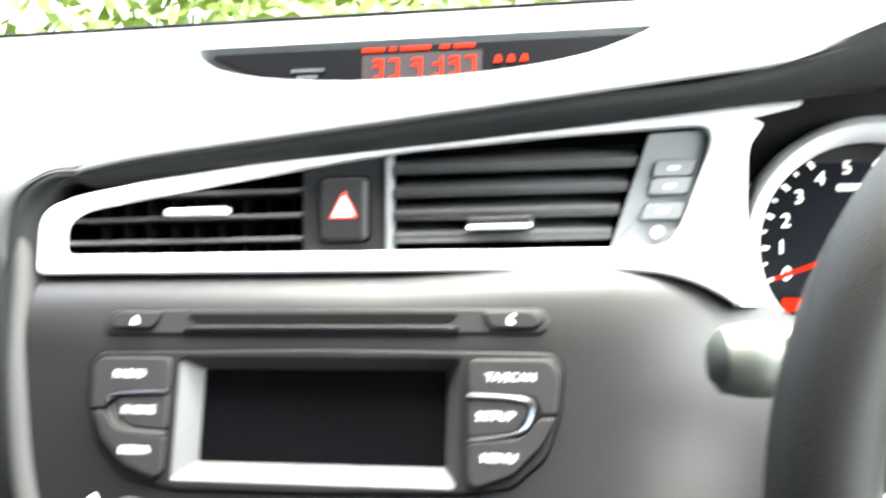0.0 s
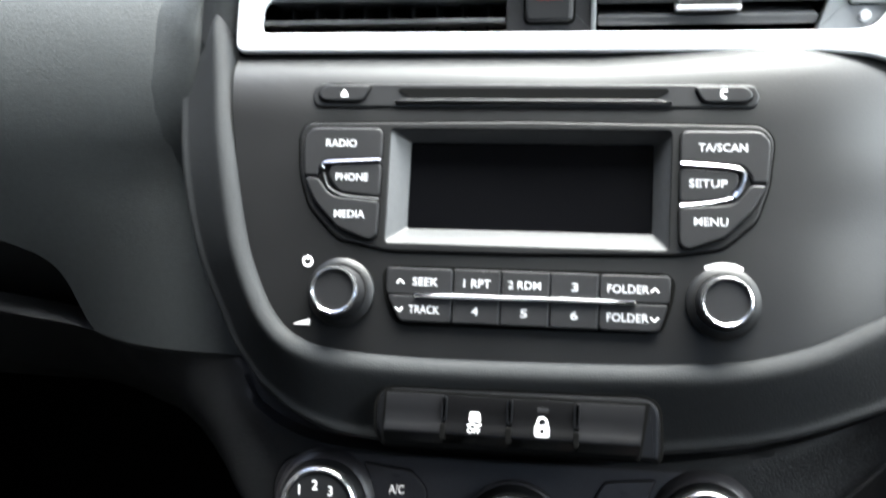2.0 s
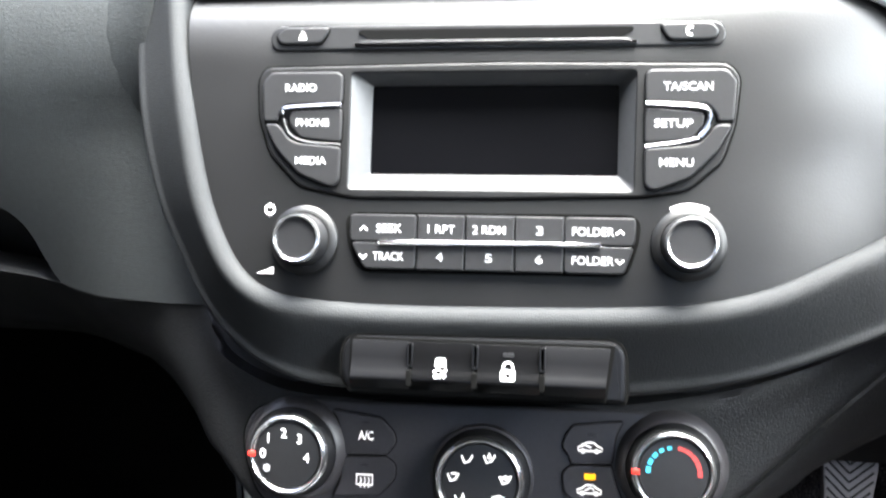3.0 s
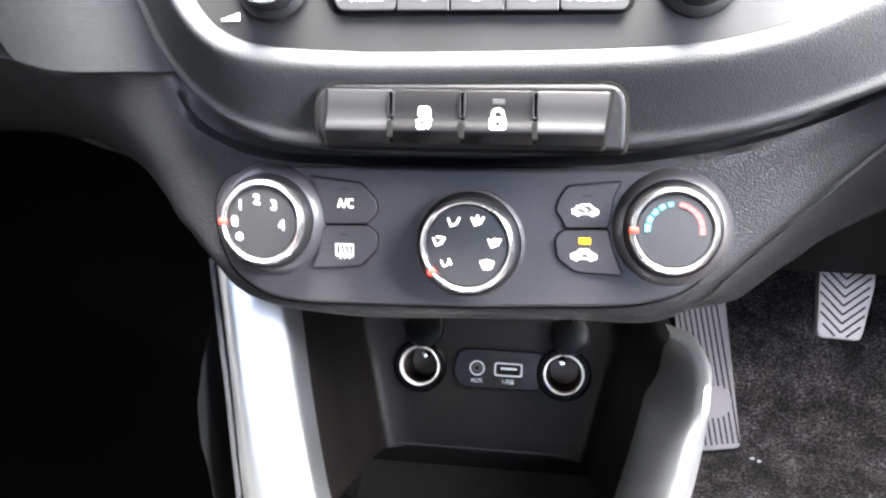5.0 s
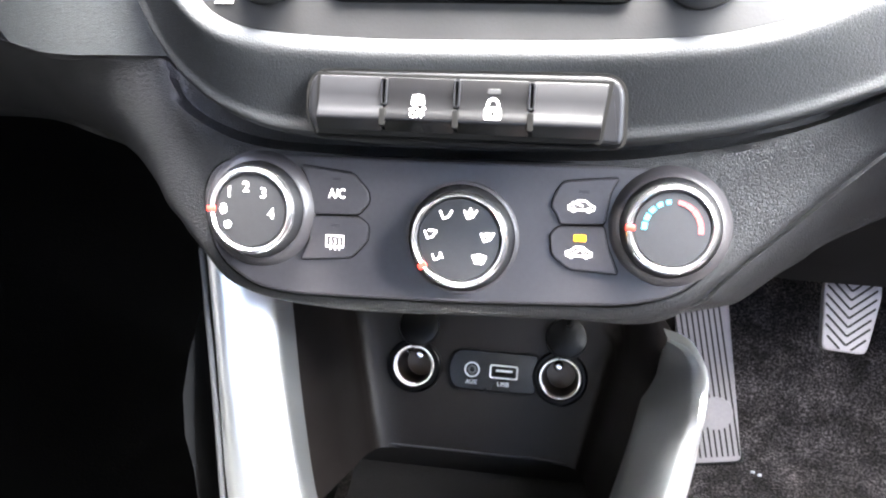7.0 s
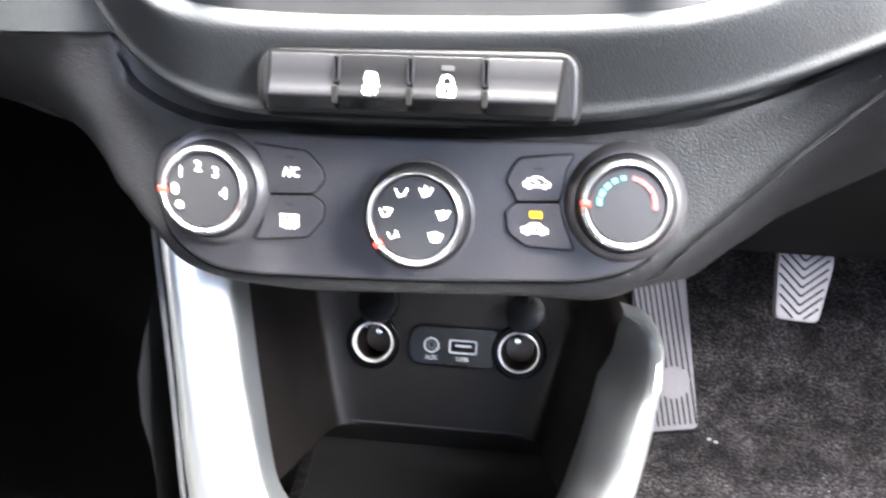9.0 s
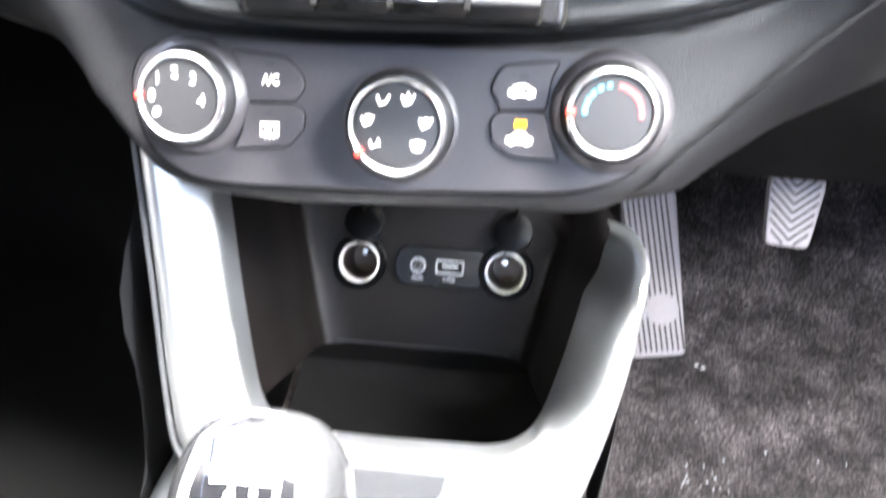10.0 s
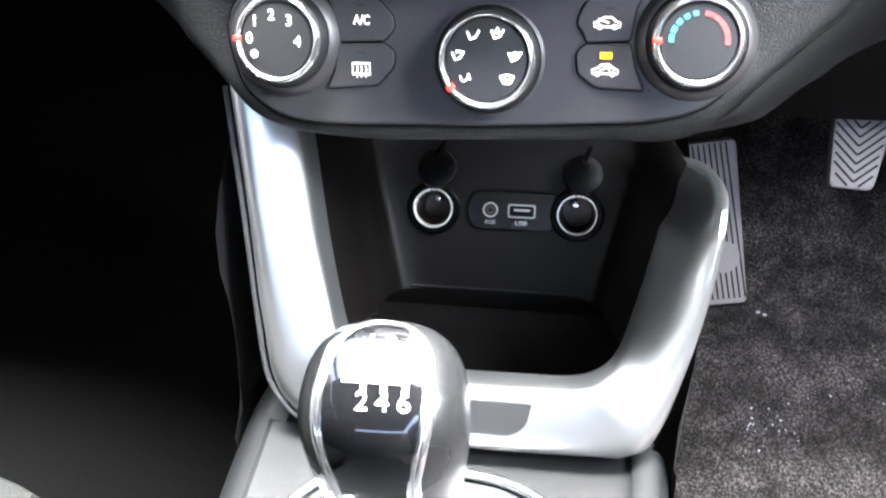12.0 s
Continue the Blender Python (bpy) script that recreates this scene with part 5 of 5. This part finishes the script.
    part("tether", tube([(0.003, 0.036, 0.012), (0.005, 0.042, 0.010), (0.006, 0.046, 0.004)], 0.0022, 8, 12, squash=0.5), CAPBLACK, s)
    return s


power_socket(-0.0552, -0.0006, 0.0018, "open twelve volt power socket with hanging black cap")
power_socket(0.0438, -0.0003, -0.0018, "open twelve volt power socket with hanging black cap")
ports = thing("media_ports", "black oval plate with aux and usb ports", "port panel", WALL)
PORT = rounded([(-0.0325, -0.0005), (-0.0290, 0.0110), (-0.0235, 0.0140), (0.0300, 0.0140), (0.0270, 0.0), (0.0290, -0.0135), (-0.0235, -0.0140), (-0.0290, -0.0115)], 0.005)
part("plate", ring_plate(PORT, inset(PORT, 0.0012), -0.002, 0.0010, 0.0004), CAPBLACK, ports)
part("face", plate(inset(PORT, 0.0010), -0.002, 0.0003, 0.0002), SWITCHDARK, ports)
part("aux_port", lathe([(0.0052, 0.0), (0.0052, 0.0008), (0.0044, 0.0010), (0.0042, 0.0004)], 28, at=(-0.0154, 0.0002)), GREYP, ports, "pale aux ring")
part("aux_port", lathe([(0.0030, 0.0), (0.0030, 0.0012), (0.0018, 0.0014), (0.0016, -0.002), (0, -0.002)], 24, at=(-0.0154, 0.0002)), BEZEL, ports)
part("usb_port", ring_plate(rect(-0.0034, -0.0044, 0.0156, 0.0048, 0.0018), rect(-0.0024, -0.0035, 0.0146, 0.0039, 0.0012), -0.001, 0.0008, 0.0002), GREYP, ports, "pale usb outline")
part("usb_port", plate(rect(-0.0010, -0.0022, 0.0132, 0.0026, 0.0006), -0.001, 0.0007, 0.0002), GAP, ports)
part("usb_port", plate(rect(0.0008, 0.0002, 0.0118, 0.0016, 0.0003), -0.001, 0.0010, 0.0002), GREYP, ports, "grey usb tongue")
words("lettering", "AUX", -0.0154, -0.0082, 0.0006, 0.0030, GREYP, ports, 0.0080, label="grey print")
words("lettering", "USB", 0.0061, -0.0082, 0.0006, 0.0030, GREYP, ports, 0.0080, label="grey print")

# ---- gear lever ----
lever = thing("gear_lever", "black gear lever with glossy six-speed shift plate", "gear lever", pose(-0.018, 0.138, 0.4165, 6, 0, 2))
KA, KB, KC, KD, KP = 0.0288, 0.0285, 0.0285, 0.066, 2.5


def knob_at(u, a, lift=0.0):
    """A point of the knob: u across, a degrees from the top towards the driver."""
    c = KC if abs(a) < 90 else KD
    k = max(1 - abs(u / KA) ** KP, 0.0) ** (1 / KP)
    s, t = math.sin(radians(a)), math.cos(radians(a))
    p = Vector((u, -KB * k * math.copysign(abs(s) ** (2 / KP), s), c * k * math.copysign(abs(t) ** (2 / KP), t)))
    n = Vector([math.copysign(abs(q / r) ** (KP - 1) / r, q) for q, r in zip(p, (KA, KB, c))]).normalized()
    return p + n * lift


def knob_body():
    bm = bmesh.new()
    rows = []
    for i in range(1, 36):
        a = math.pi * i / 36
        c = KC if a < math.pi / 2 else KD
        r = math.sin(a) ** (2 / KP)
        if a > math.pi / 2:
            r = max(r, 0.45)
        z = c * math.copysign(abs(math.cos(a)) ** (2 / KP), math.cos(a))
        ring = []
        for k in range(48):
            f = 2 * math.pi * k / 48
            ring.append(bm.verts.new((KA * r * math.copysign(abs(math.cos(f)) ** (2 / KP), math.cos(f)), KB * r * math.copysign(abs(math.sin(f)) ** (2 / KP), math.sin(f)), z)))
        rows.append(ring)
    for a, b in zip(rows, rows[1:]):
        for k in range(48):
            bm.faces.new((a[k], a[(k + 1) % 48], b[(k + 1) % 48], b[k]))
    bm.faces.new(rows[0]), bm.faces.new(rows[-1][::-1])
    return bm


knob = part("knob", knob_body(), material("knob_skin", (0.007, 0.0072, 0.0076), 0.26, grain=0.12, scale=700, kind="hide"), lever, "grey satin knob")


def panel_half(a):
    return float(np.interp(a, (-22, -14, -4, 20, 45, 75, 100, 130), (0.0085, 0.0122, 0.0142, 0.0156, 0.0152, 0.0130, 0.0104, 0.0070)))


bm = bmesh.new()
rows = []
for i in range(40):
    a = -22 + 152 * i / 39
    w = panel_half(a)
    rows.append([bm.verts.new(knob_at(w * (k / 8 - 1), a, 0.0014)) for k in range(17)])
for a, b in zip(rows, rows[1:]):
    for k in range(16):
        bm.faces.new((a[k], a[k + 1], b[k + 1], b[k]))
thicken(bm, 0.0012)
part("shift_plate", bm, GLOSS, lever, "glossy black shift plate")
def border(out, lift):
    """A line round the shift plate, out metres outside its edge."""
    return [tuple(knob_at(-panel_half(a) - out, a, lift)) for a in range(128, -22, -10)] + [tuple(knob_at(0.6 * panel_half(-22) * s, -25 - 1200 * out, lift)) for s in (-1, 1)] + [tuple(knob_at(panel_half(a) + out, a, lift)) for a in range(-22, 129, 10)]


part("plate_edge", tube(border(0.0002, 0.0014), 0.0008, 8, 110), CHROME, lever, "chrome edge of the plate")
part("plate_frame", tube(border(0.0024, 0.0002), 0.0019, 10, 110), RINGMETAL, lever, "satin metal frame of the plate")


def knob_print(name, text, u, a, height):
    ob = words(name, text, 0, 0, 0, height, WHITE, lever, label="white print")
    for q in ob.data.vertices:
        q.co = knob_at(u + q.co.x, a - math.degrees(q.co.y / 0.0292), 0.0018)
    return ob


for text, u, a in (("1", -0.0024, -7), ("3", 0.0040, -7), ("5", 0.0104, -7), ("2", -0.0024, 26), ("4", 0.0040, 26), ("6", 0.0104, 26)):
    knob_print("numeral", text, u, a, 0.0064)
for u in (-0.0024, 0.0040, 0.0104):
    bm = bmesh.new()
    rows = [[bm.verts.new(knob_at(u + s * 0.0009, a, 0.0018)) for s in (-1, 1)] for a in range(2, 21, 2)]
    for p, q in zip(rows, rows[1:]):
        bm.faces.new((p[0], p[1], q[1], q[0]))
    part("gate_line", bm, WHITE, lever, "white print")
bm = bmesh.new()
rows = [[bm.verts.new(knob_at(-0.0092 + s * 0.0006, a, 0.0018)) for s in (-1, 1)] for a in range(0, 11, 2)]
for p, q in zip(rows, rows[1:]):
    bm.faces.new((p[0], p[1], q[1], q[0]))
part("gate_line", bm, WHITE, lever, "white print")
bm = bmesh.new()
rows = [[bm.verts.new(knob_at(-0.0092 + 0.0196 * i / 18, 12 + s * 1.8, 0.0019)) for s in (-1, 1)] for i in range(19)]
for p, q in zip(rows, rows[1:]):
    bm.faces.new((p[0], p[1], q[1], q[0]))
part("gate_line", bm, WHITE, lever, "white print")
part("shaft", lathe([(0.0118, -0.064), (0.0118, -0.072), (0.0080, -0.074), (0.0080, -0.12)], 24), CHROME, lever, "bright collar and shaft")


def boot():
    bm = bmesh.new()
    rows = []
    steps = 72
    for i in range(16):
        f = i / 15
        row = []
        for k in range(steps):
            a = 2 * math.pi * k / steps
            c, s = math.cos(a), math.sin(a)
            e = (abs(c) ** 3 + abs(s) ** 3) ** (-1 / 3)
            r = (1 - f) ** 1.15
            fold = 1 + 0.09 * math.sin(5 * a + 3 * f) * math.sin(math.pi * f) + 0.05 * math.sin(11 * a - 5 * f) * math.sin(math.pi * f)
            x = (0.010 + 0.070 * r) * c * e * fold
            y = (0.010 + 0.076 * r) * s * e * fold
            row.append(bm.verts.new((-0.008 + 0.008 * f + x, 0.010 - 0.004 * f + y, -0.1800 + 0.075 * f ** 4.5 + 0.004 * math.sin(9 * f + 2 * a) * f * (1 - f) * 4)))
        rows.append(row)
    for a, b in zip(rows, rows[1:]):
        for k in range(steps):
            bm.faces.new((a[k], a[(k + 1) % steps], b[(k + 1) % steps], b[k]))
    return bm


boot_ob = part("boot", boot(), LEATHER, lever, "soft black leather boot")
boot_ob.matrix_local = lever.matrix_world.to_3x3().inverted().to_4x4()
ring_line = []
for k in range(28):
    a = 2 * math.pi * k / 28
    c, s = math.cos(a), math.sin(a)
    e = (abs(c) ** 3 + abs(s) ** 3) ** (-1 / 3)
    ring_line.append((-0.027 + 0.083 * c * e, 0.147 + 0.090 * s * e, 0.2395))
boot_ring = thing("boot_ring", "thin chrome ring round the gear lever boot", "trim ring")
part("ring", tube(ring_line, 0.0026, 10, 120, closed=True), CHROME, boot_ring)

# ---- pedals and floor ----
def pedal_pad(outline, thick, name, parent, label):
    return part(name, plate(outline, -thick, 0.0, 0.002), ALU, parent, label)


brake = thing("brake_pedal", "steel brake pedal with black chevron grip strips", "pedal", plane_at(0.272, 0.612, 0.204, 34.0, -3))
B = [(-0.0205, 0.0315), (0.0225, 0.0315), (0.0240, 0.020), (0.0180, -0.026), (0.0150, -0.0305), (-0.0160, -0.0305), (-0.0190, -0.026), (-0.0220, 0.020)]
pedal_pad(rounded(B, 0.005), 0.010, "pad", brake, "bare steel pad")
for k in range(9):
    v = 0.038 - k * 0.0075
    for s in (-1, 1):
        p0, p1 = Vector((0.0, v - 0.010)), Vector((0.022 * s, v + 0.010))
        q = [p0 + (p1 - p0) * i / 10 for i in range(11)]
        q = [w for w in q if abs(w.y) < 0.0285 and abs(w.x) < 0.0190 + w.y * 0.10]
        if len(q) > 2:
            part("grip", stroke([(w.x, w.y) for w in q], 0.0018, 0.0006), RUBBER, brake, "black rubber strip")
part("arm", tube([(0.0, 0.0, -0.008), (0.0, 0.03, -0.04), (0.0, 0.10, -0.07), (0.0, 0.20, -0.08)], 0.008, 8, 16), GAP, brake)
accel = thing("accelerator_pedal", "long steel accelerator pedal with ribbed face", "pedal", plane_at(0.178, 0.660, 0.075, 28.0, 9.5))
A = [(-0.026, -0.079), (0.026, -0.079), (0.0265, 0.085), (-0.0265, 0.085)]
pedal_pad(rounded(A, 0.006), 0.012, "pad", accel, "bare steel pad")
for k in range(9):
    u = -0.021 + k * 0.0052
    part("grip", stroke([(u + 0.004 - 0.008 * i / 6, -0.073 + 0.156 * i / 6) for i in range(7)], 0.0017, 0.0006), RUBBER, accel, "black rubber rib")
part("disc", lathe([(0.0165, -0.001), (0.0160, 0.0018), (0, 0.0022)], 32, at=(0.006, -0.030)), ALU, accel, "plain round steel boss")
part("base", plate(rounded([(-0.028, -0.084), (0.030, -0.084), (0.029, -0.070), (-0.028, -0.070)], 0.006), -0.024, -0.006, 0.004), RUBBER, accel)


def carpet():
    bm = bmesh.new()
    nx, ny = 80, 110
    grid = []
    for i in range(nx + 1):
        row = []
        for j in range(ny + 1):
            x, y = -0.78 + 1.56 * i / nx, -1.30 + 2.25 * j / ny
            z = 0.0 if y < 0.66 else 0.9 * (y - 0.66) ** 1.25
            z += 0.006 * noise.noise(Vector((x * 9, y * 9, 0))) + 0.0025 * noise.noise(Vector((x * 40, y * 40, 3)))
            row.append(bm.verts.new((x, y, z - 0.006)))
        grid.append(row)
    for a, b in zip(grid, grid[1:]):
        for j in range(ny):
            bm.faces.new((a[j], a[j + 1], b[j + 1], b[j]))
    return bm


floor = part("floor", carpet(), CARPET)
tagged(floor, "worn charcoal carpet on the car floor", "carpet", kind="structure")
# added sheet over the passenger carpet; its black stands in for footwell shade
shade_bm = bmesh.new()
shade_rows = [[shade_bm.verts.new((-0.765 + 0.595 * i / 20, 0.02 + 0.92 * j / 24, 0.012 + (0.9 * max(0.02 + 0.92 * j / 24 - 0.66, 0) ** 1.25))) for j in range(25)] for i in range(21)]
for a, b in zip(shade_rows, shade_rows[1:]):
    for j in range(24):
        shade_bm.faces.new((a[j], a[j + 1], b[j + 1], b[j]))
thicken(shade_bm, 0.006)
footwell_shade_sheet = part("footwell_shade_sheet", shade_bm, SHADEMAT)
tagged(footwell_shade_sheet, "added black sheet for the shade in the passenger footwell", "floor mat")
random.seed(5)
for k in range(34):
    x, y = 0.215 + random.gauss(0, 0.014), 0.476 + random.gauss(0, 0.010)
    s = random.uniform(0.0004, 0.0012)
    if k > 22:
        x, y = random.uniform(0.17, 0.36), random.uniform(0.36, 0.60)
    if k < 2:
        x, y, s = 0.228 + 0.006 * k, 0.621 - 0.003 * k, 0.0019
    c = box((s * 2, s * 1.3, s), (0, 0, 0), s * 0.2)
    ob = part("grit", c, GREYP)
    ob.matrix_world = pose(x, y, 0.002, random.uniform(-20, 20), random.uniform(-20, 20), random.uniform(0, 180))
    tagged(ob, "pale speck of grit lying on the carpet", "grit", "grit on the carpet")

# ---- steering wheel, stalk and instruments ----
wheel = thing("steering_wheel", "black leather-rimmed steering wheel", "steering wheel", pose(0.372, 0.262, 0.640, 90 - 24, 0, 0))
part("rim", tube([(0.176 * math.cos(2 * math.pi * k / 32), 0.176 * math.sin(2 * math.pi * k / 32), 0) for k in range(32)], 0.0150, 16, 140, closed=True, squash=1.15), GRIP, wheel, "leather rim")
part("hub", plate([Vector(p) for p in arc(0, -0.01, 0.075, 0, 348, 30)], -0.05, -0.012, 0.012), HARD, wheel)
for a in (0, 180, 270):
    c, s = math.cos(radians(a)), math.sin(radians(a))
    part("spoke", tube([(0.06 * c, 0.06 * s - 0.01, -0.03), (0.12 * c, 0.12 * s, -0.022), (0.170 * c, 0.170 * s, -0.002)], 0.017, 10, 14, squash=0.4), SILVER if a != 270 else HARD, wheel)
stalk = thing("indicator_stalk", "black indicator stalk with a rounded grey end", "stalk", look((0.170, 0.330, 0.664), (0.32, 0.355, 0.655)))
part("arm", lathe([(0.0130, -0.0225), (0.0138, -0.024), (0.0132, -0.026), (0.0138, -0.028), (0.0130, -0.045), (0.0095, -0.06), (0.0080, -0.14), (0, -0.14)], 28), BUTTON, stalk)
part("tip", lathe([(0.0, 0.0), (0.008, -0.0005), (0.0120, -0.004), (0.0135, -0.012), (0.0137, -0.0215), (0.0128, -0.0228), (0.0, -0.0228)], 28), STALKTIP, stalk, "grey-green rounded end")
for k in range(3):
    part("mark", plate(rect(0.002 + 0.002 * k, -0.004, 0.005 + 0.002 * k, 0.004, 0.0006), 0, 0.0006, 0.0001), WHITE, stalk, "white print").matrix_local = pose(0.010, 0.004 - 0.002 * k, -0.040 - 0.005 * k, 0, 70, 0)
shroud = part("column_shroud", tube([(0.372, 0.30, 0.63), (0.372, 0.38, 0.60), (0.372, 0.50, 0.57)], 0.062, 20, 14, squash=0.8), HARD, dash)

cluster = thing("instrument_cluster", "round rev counter with white numerals and red needle", "instrument", plane_at(0.264, 0.490, 0.655, 18.0))
R = 0.0535
part("bezel", lathe([(R + 0.0125, -0.012), (R + 0.0125, 0.004), (R + 0.0108, 0.0085), (R + 0.0080, 0.0105), (R + 0.0050, 0.0090), (R + 0.0015, 0.002), (R, -0.012)], 72), BRIGHT, cluster, "bright gauge ring")
part("dial", lathe([(R, -0.012), (0, -0.012)], 64), SCREEN, cluster, "black dial")
for i in range(8):
    a = radians(200 - i * 19.5)
    words("numeral", str(i), 0.042 * math.cos(a), 0.042 * math.sin(a), -0.0112, 0.0072, WHITE, cluster, label="white numeral")
    part("tick", stroke([(0.0485 * math.cos(a), 0.0485 * math.sin(a)), (0.0525 * math.cos(a), 0.0525 * math.sin(a))], 0.0018, -0.0112), WHITE if i < 5 else REDP, cluster, "scale tick")
    b = a - radians(9.75)
    part("tick", stroke([(0.0502 * math.cos(b), 0.0502 * math.sin(b)), (0.0525 * math.cos(b), 0.0525 * math.sin(b))], 0.0012, -0.0112), WHITE if i < 4 else REDP, cluster, "scale tick")
a = radians(200)
part("needle", plate([Vector((0.0, -0.0020)), Vector((0.0, 0.0020)), Vector((0.049 * math.cos(a) - 0.0003, 0.049 * math.sin(a) + 0.0009)), Vector((0.049 * math.cos(a) + 0.0003, 0.049 * math.sin(a) - 0.0009))], -0.011, -0.0095, 0.0001), REDLIT, cluster, "glowing red needle")
part("lamp", plate(rect(-0.042, -0.034, -0.030, -0.027, 0.001), -0.012, -0.0112, 0.0001), REDLIT, cluster, "lit red warning lamp")
part("lamp", plate(rect(-0.030, -0.046, -0.022, -0.041, 0.001), -0.012, -0.0112, 0.0001), AMBER, cluster, "lit amber warning lamp")
part("legend", plate(rect(-0.014, 0.0295, 0.008, 0.0325, 0.0005), -0.012, -0.0113, 0.0001), WHITE, cluster, "white print")
part("instrument_panel", box((0.50, 0.02, 0.20), (0.44, 0.525, 0.63)), HARD, dash)

# ---- seat ----
seat = thing("passenger_seat", "grey fabric passenger seat with rounded cushion corner", "seat")
bm = box((0.44, 0.50, 0.14), (-0.400, -0.070, 0.255), 0.05)
part("cushion", bm, FABRIC, seat)
part("backrest", box((0.44, 0.12, 0.60), (-0.400, -0.42, 0.55), 0.05), FABRIC, seat)
part("base", box((0.36, 0.40, 0.18), (-0.400, -0.10, 0.09), 0.01), GAP, seat)

# ---- body shell ----
def panel(name, corners, mat, label, thick=0.02):
    bm = bmesh.new()
    bm.faces.new([bm.verts.new(c) for c in corners])
    thicken(bm, thick)
    return tagged(part(name, bm, mat, smooth=False), label, "car body", kind="structure")


panel("ceiling", [(-0.78, -1.3, 1.17), (0.62, -1.3, 1.17), (0.62, 0.33, 1.20), (-0.78, 0.33, 1.20)], HEADLINER, "pale cloth headliner")
# closed up to the roof, with no window, to keep out passenger-side light
panel("wall_west", [(-0.785, -1.3, 0.0), (-0.785, 1.06, 0.0), (-0.785, 1.06, 0.757), (-0.785, 0.75, 0.93), (-0.785, 0.32, 1.17), (-0.785, -1.3, 1.15)], PAINT, "unseen grey side wall, raised to block light")
# open at the driver's window; closed behind it to block rear side light
panel("wall_east", [(0.785, -1.3, 0.0), (0.785, 1.06, 0.0), (0.785, 1.06, 0.757), (0.785, 0.90, 0.76), (0.785, -0.22, 0.76), (0.785, -0.24, 0.84), (0.785, -0.25, 1.16), (0.785, -1.3, 1.16)], PAINT, "unseen grey side wall, raised to block light")
for s in (-1, 1):
    panel("pillar", [(0.785 * s, 1.06, 0.75), (0.785 * s, 0.98, 0.75), (0.62 * s, 0.27, 1.20), (0.62 * s, 0.35, 1.20)], PAINT, "grey windscreen pillar")
    panel("pillar", [(0.785 * s, -0.20, 0.72), (0.785 * s, -0.32, 0.72), (0.62 * s, -0.34, 1.19), (0.62 * s, -0.24, 1.19)], PAINT, "grey door pillar")
panel("wall_north", [(-0.785, 1.07, 0.0), (0.785, 1.07, 0.0), (0.785, 1.07, 0.755), (-0.785, 1.07, 0.755)], GAP, "black bulkhead")
# unseen; its height limits the light from behind
panel("wall_south", [(-0.785, -1.3, 0.0), (0.785, -1.3, 0.0), (0.785, -1.3, 1.07), (-0.785, -1.3, 1.07)], PAINT, "unseen grey rear wall, raised to cut light from behind")

# ---- outside ----
bm = bmesh.new()
bm.faces.new([bm.verts.new(c) for c in ((-300, -300, -0.3), (300, -300, -0.3), (300, 300, -0.3), (-300, 300, -0.3))])
tagged(part("ground", bm, TARMAC, smooth=False), "grey tarmac ground", "ground", kind="structure")


def hedge():
    random.seed(11)
    verts, faces = [], []
    for i in range(20000):
        x = random.uniform(-6, 5)
        top = 2.0 + 0.5 * math.sin(x * 1.7) + 0.4 * math.sin(x * 4.1 + 1)
        z = random.uniform(-0.3, top)
        y = 4.5 + 0.6 * math.sin(x * 2.3) + random.uniform(-0.5, 0.9)
        c = Vector((x, y, z))
        d = Vector((random.uniform(-1, 1), random.uniform(-1, 1), random.uniform(-0.6, 0.6))).normalized()
        e = d.orthogonal().normalized()
        s = random.uniform(0.05, 0.095)
        k = len(verts)
        verts += [c - d * s, c + e * s * 0.45, c + d * s, c - e * s * 0.45]
        faces.append((k, k + 1, k + 2, k + 3))
    me = bpy.data.meshes.new("hedge")
    me.from_pydata([tuple(v) for v in verts], [], faces)
    me.materials.append(LEAF)
    return tagged(new("hedge", me), "bright green leafy hedge beyond the windscreen", "hedge", kind="stuff")


hedge()
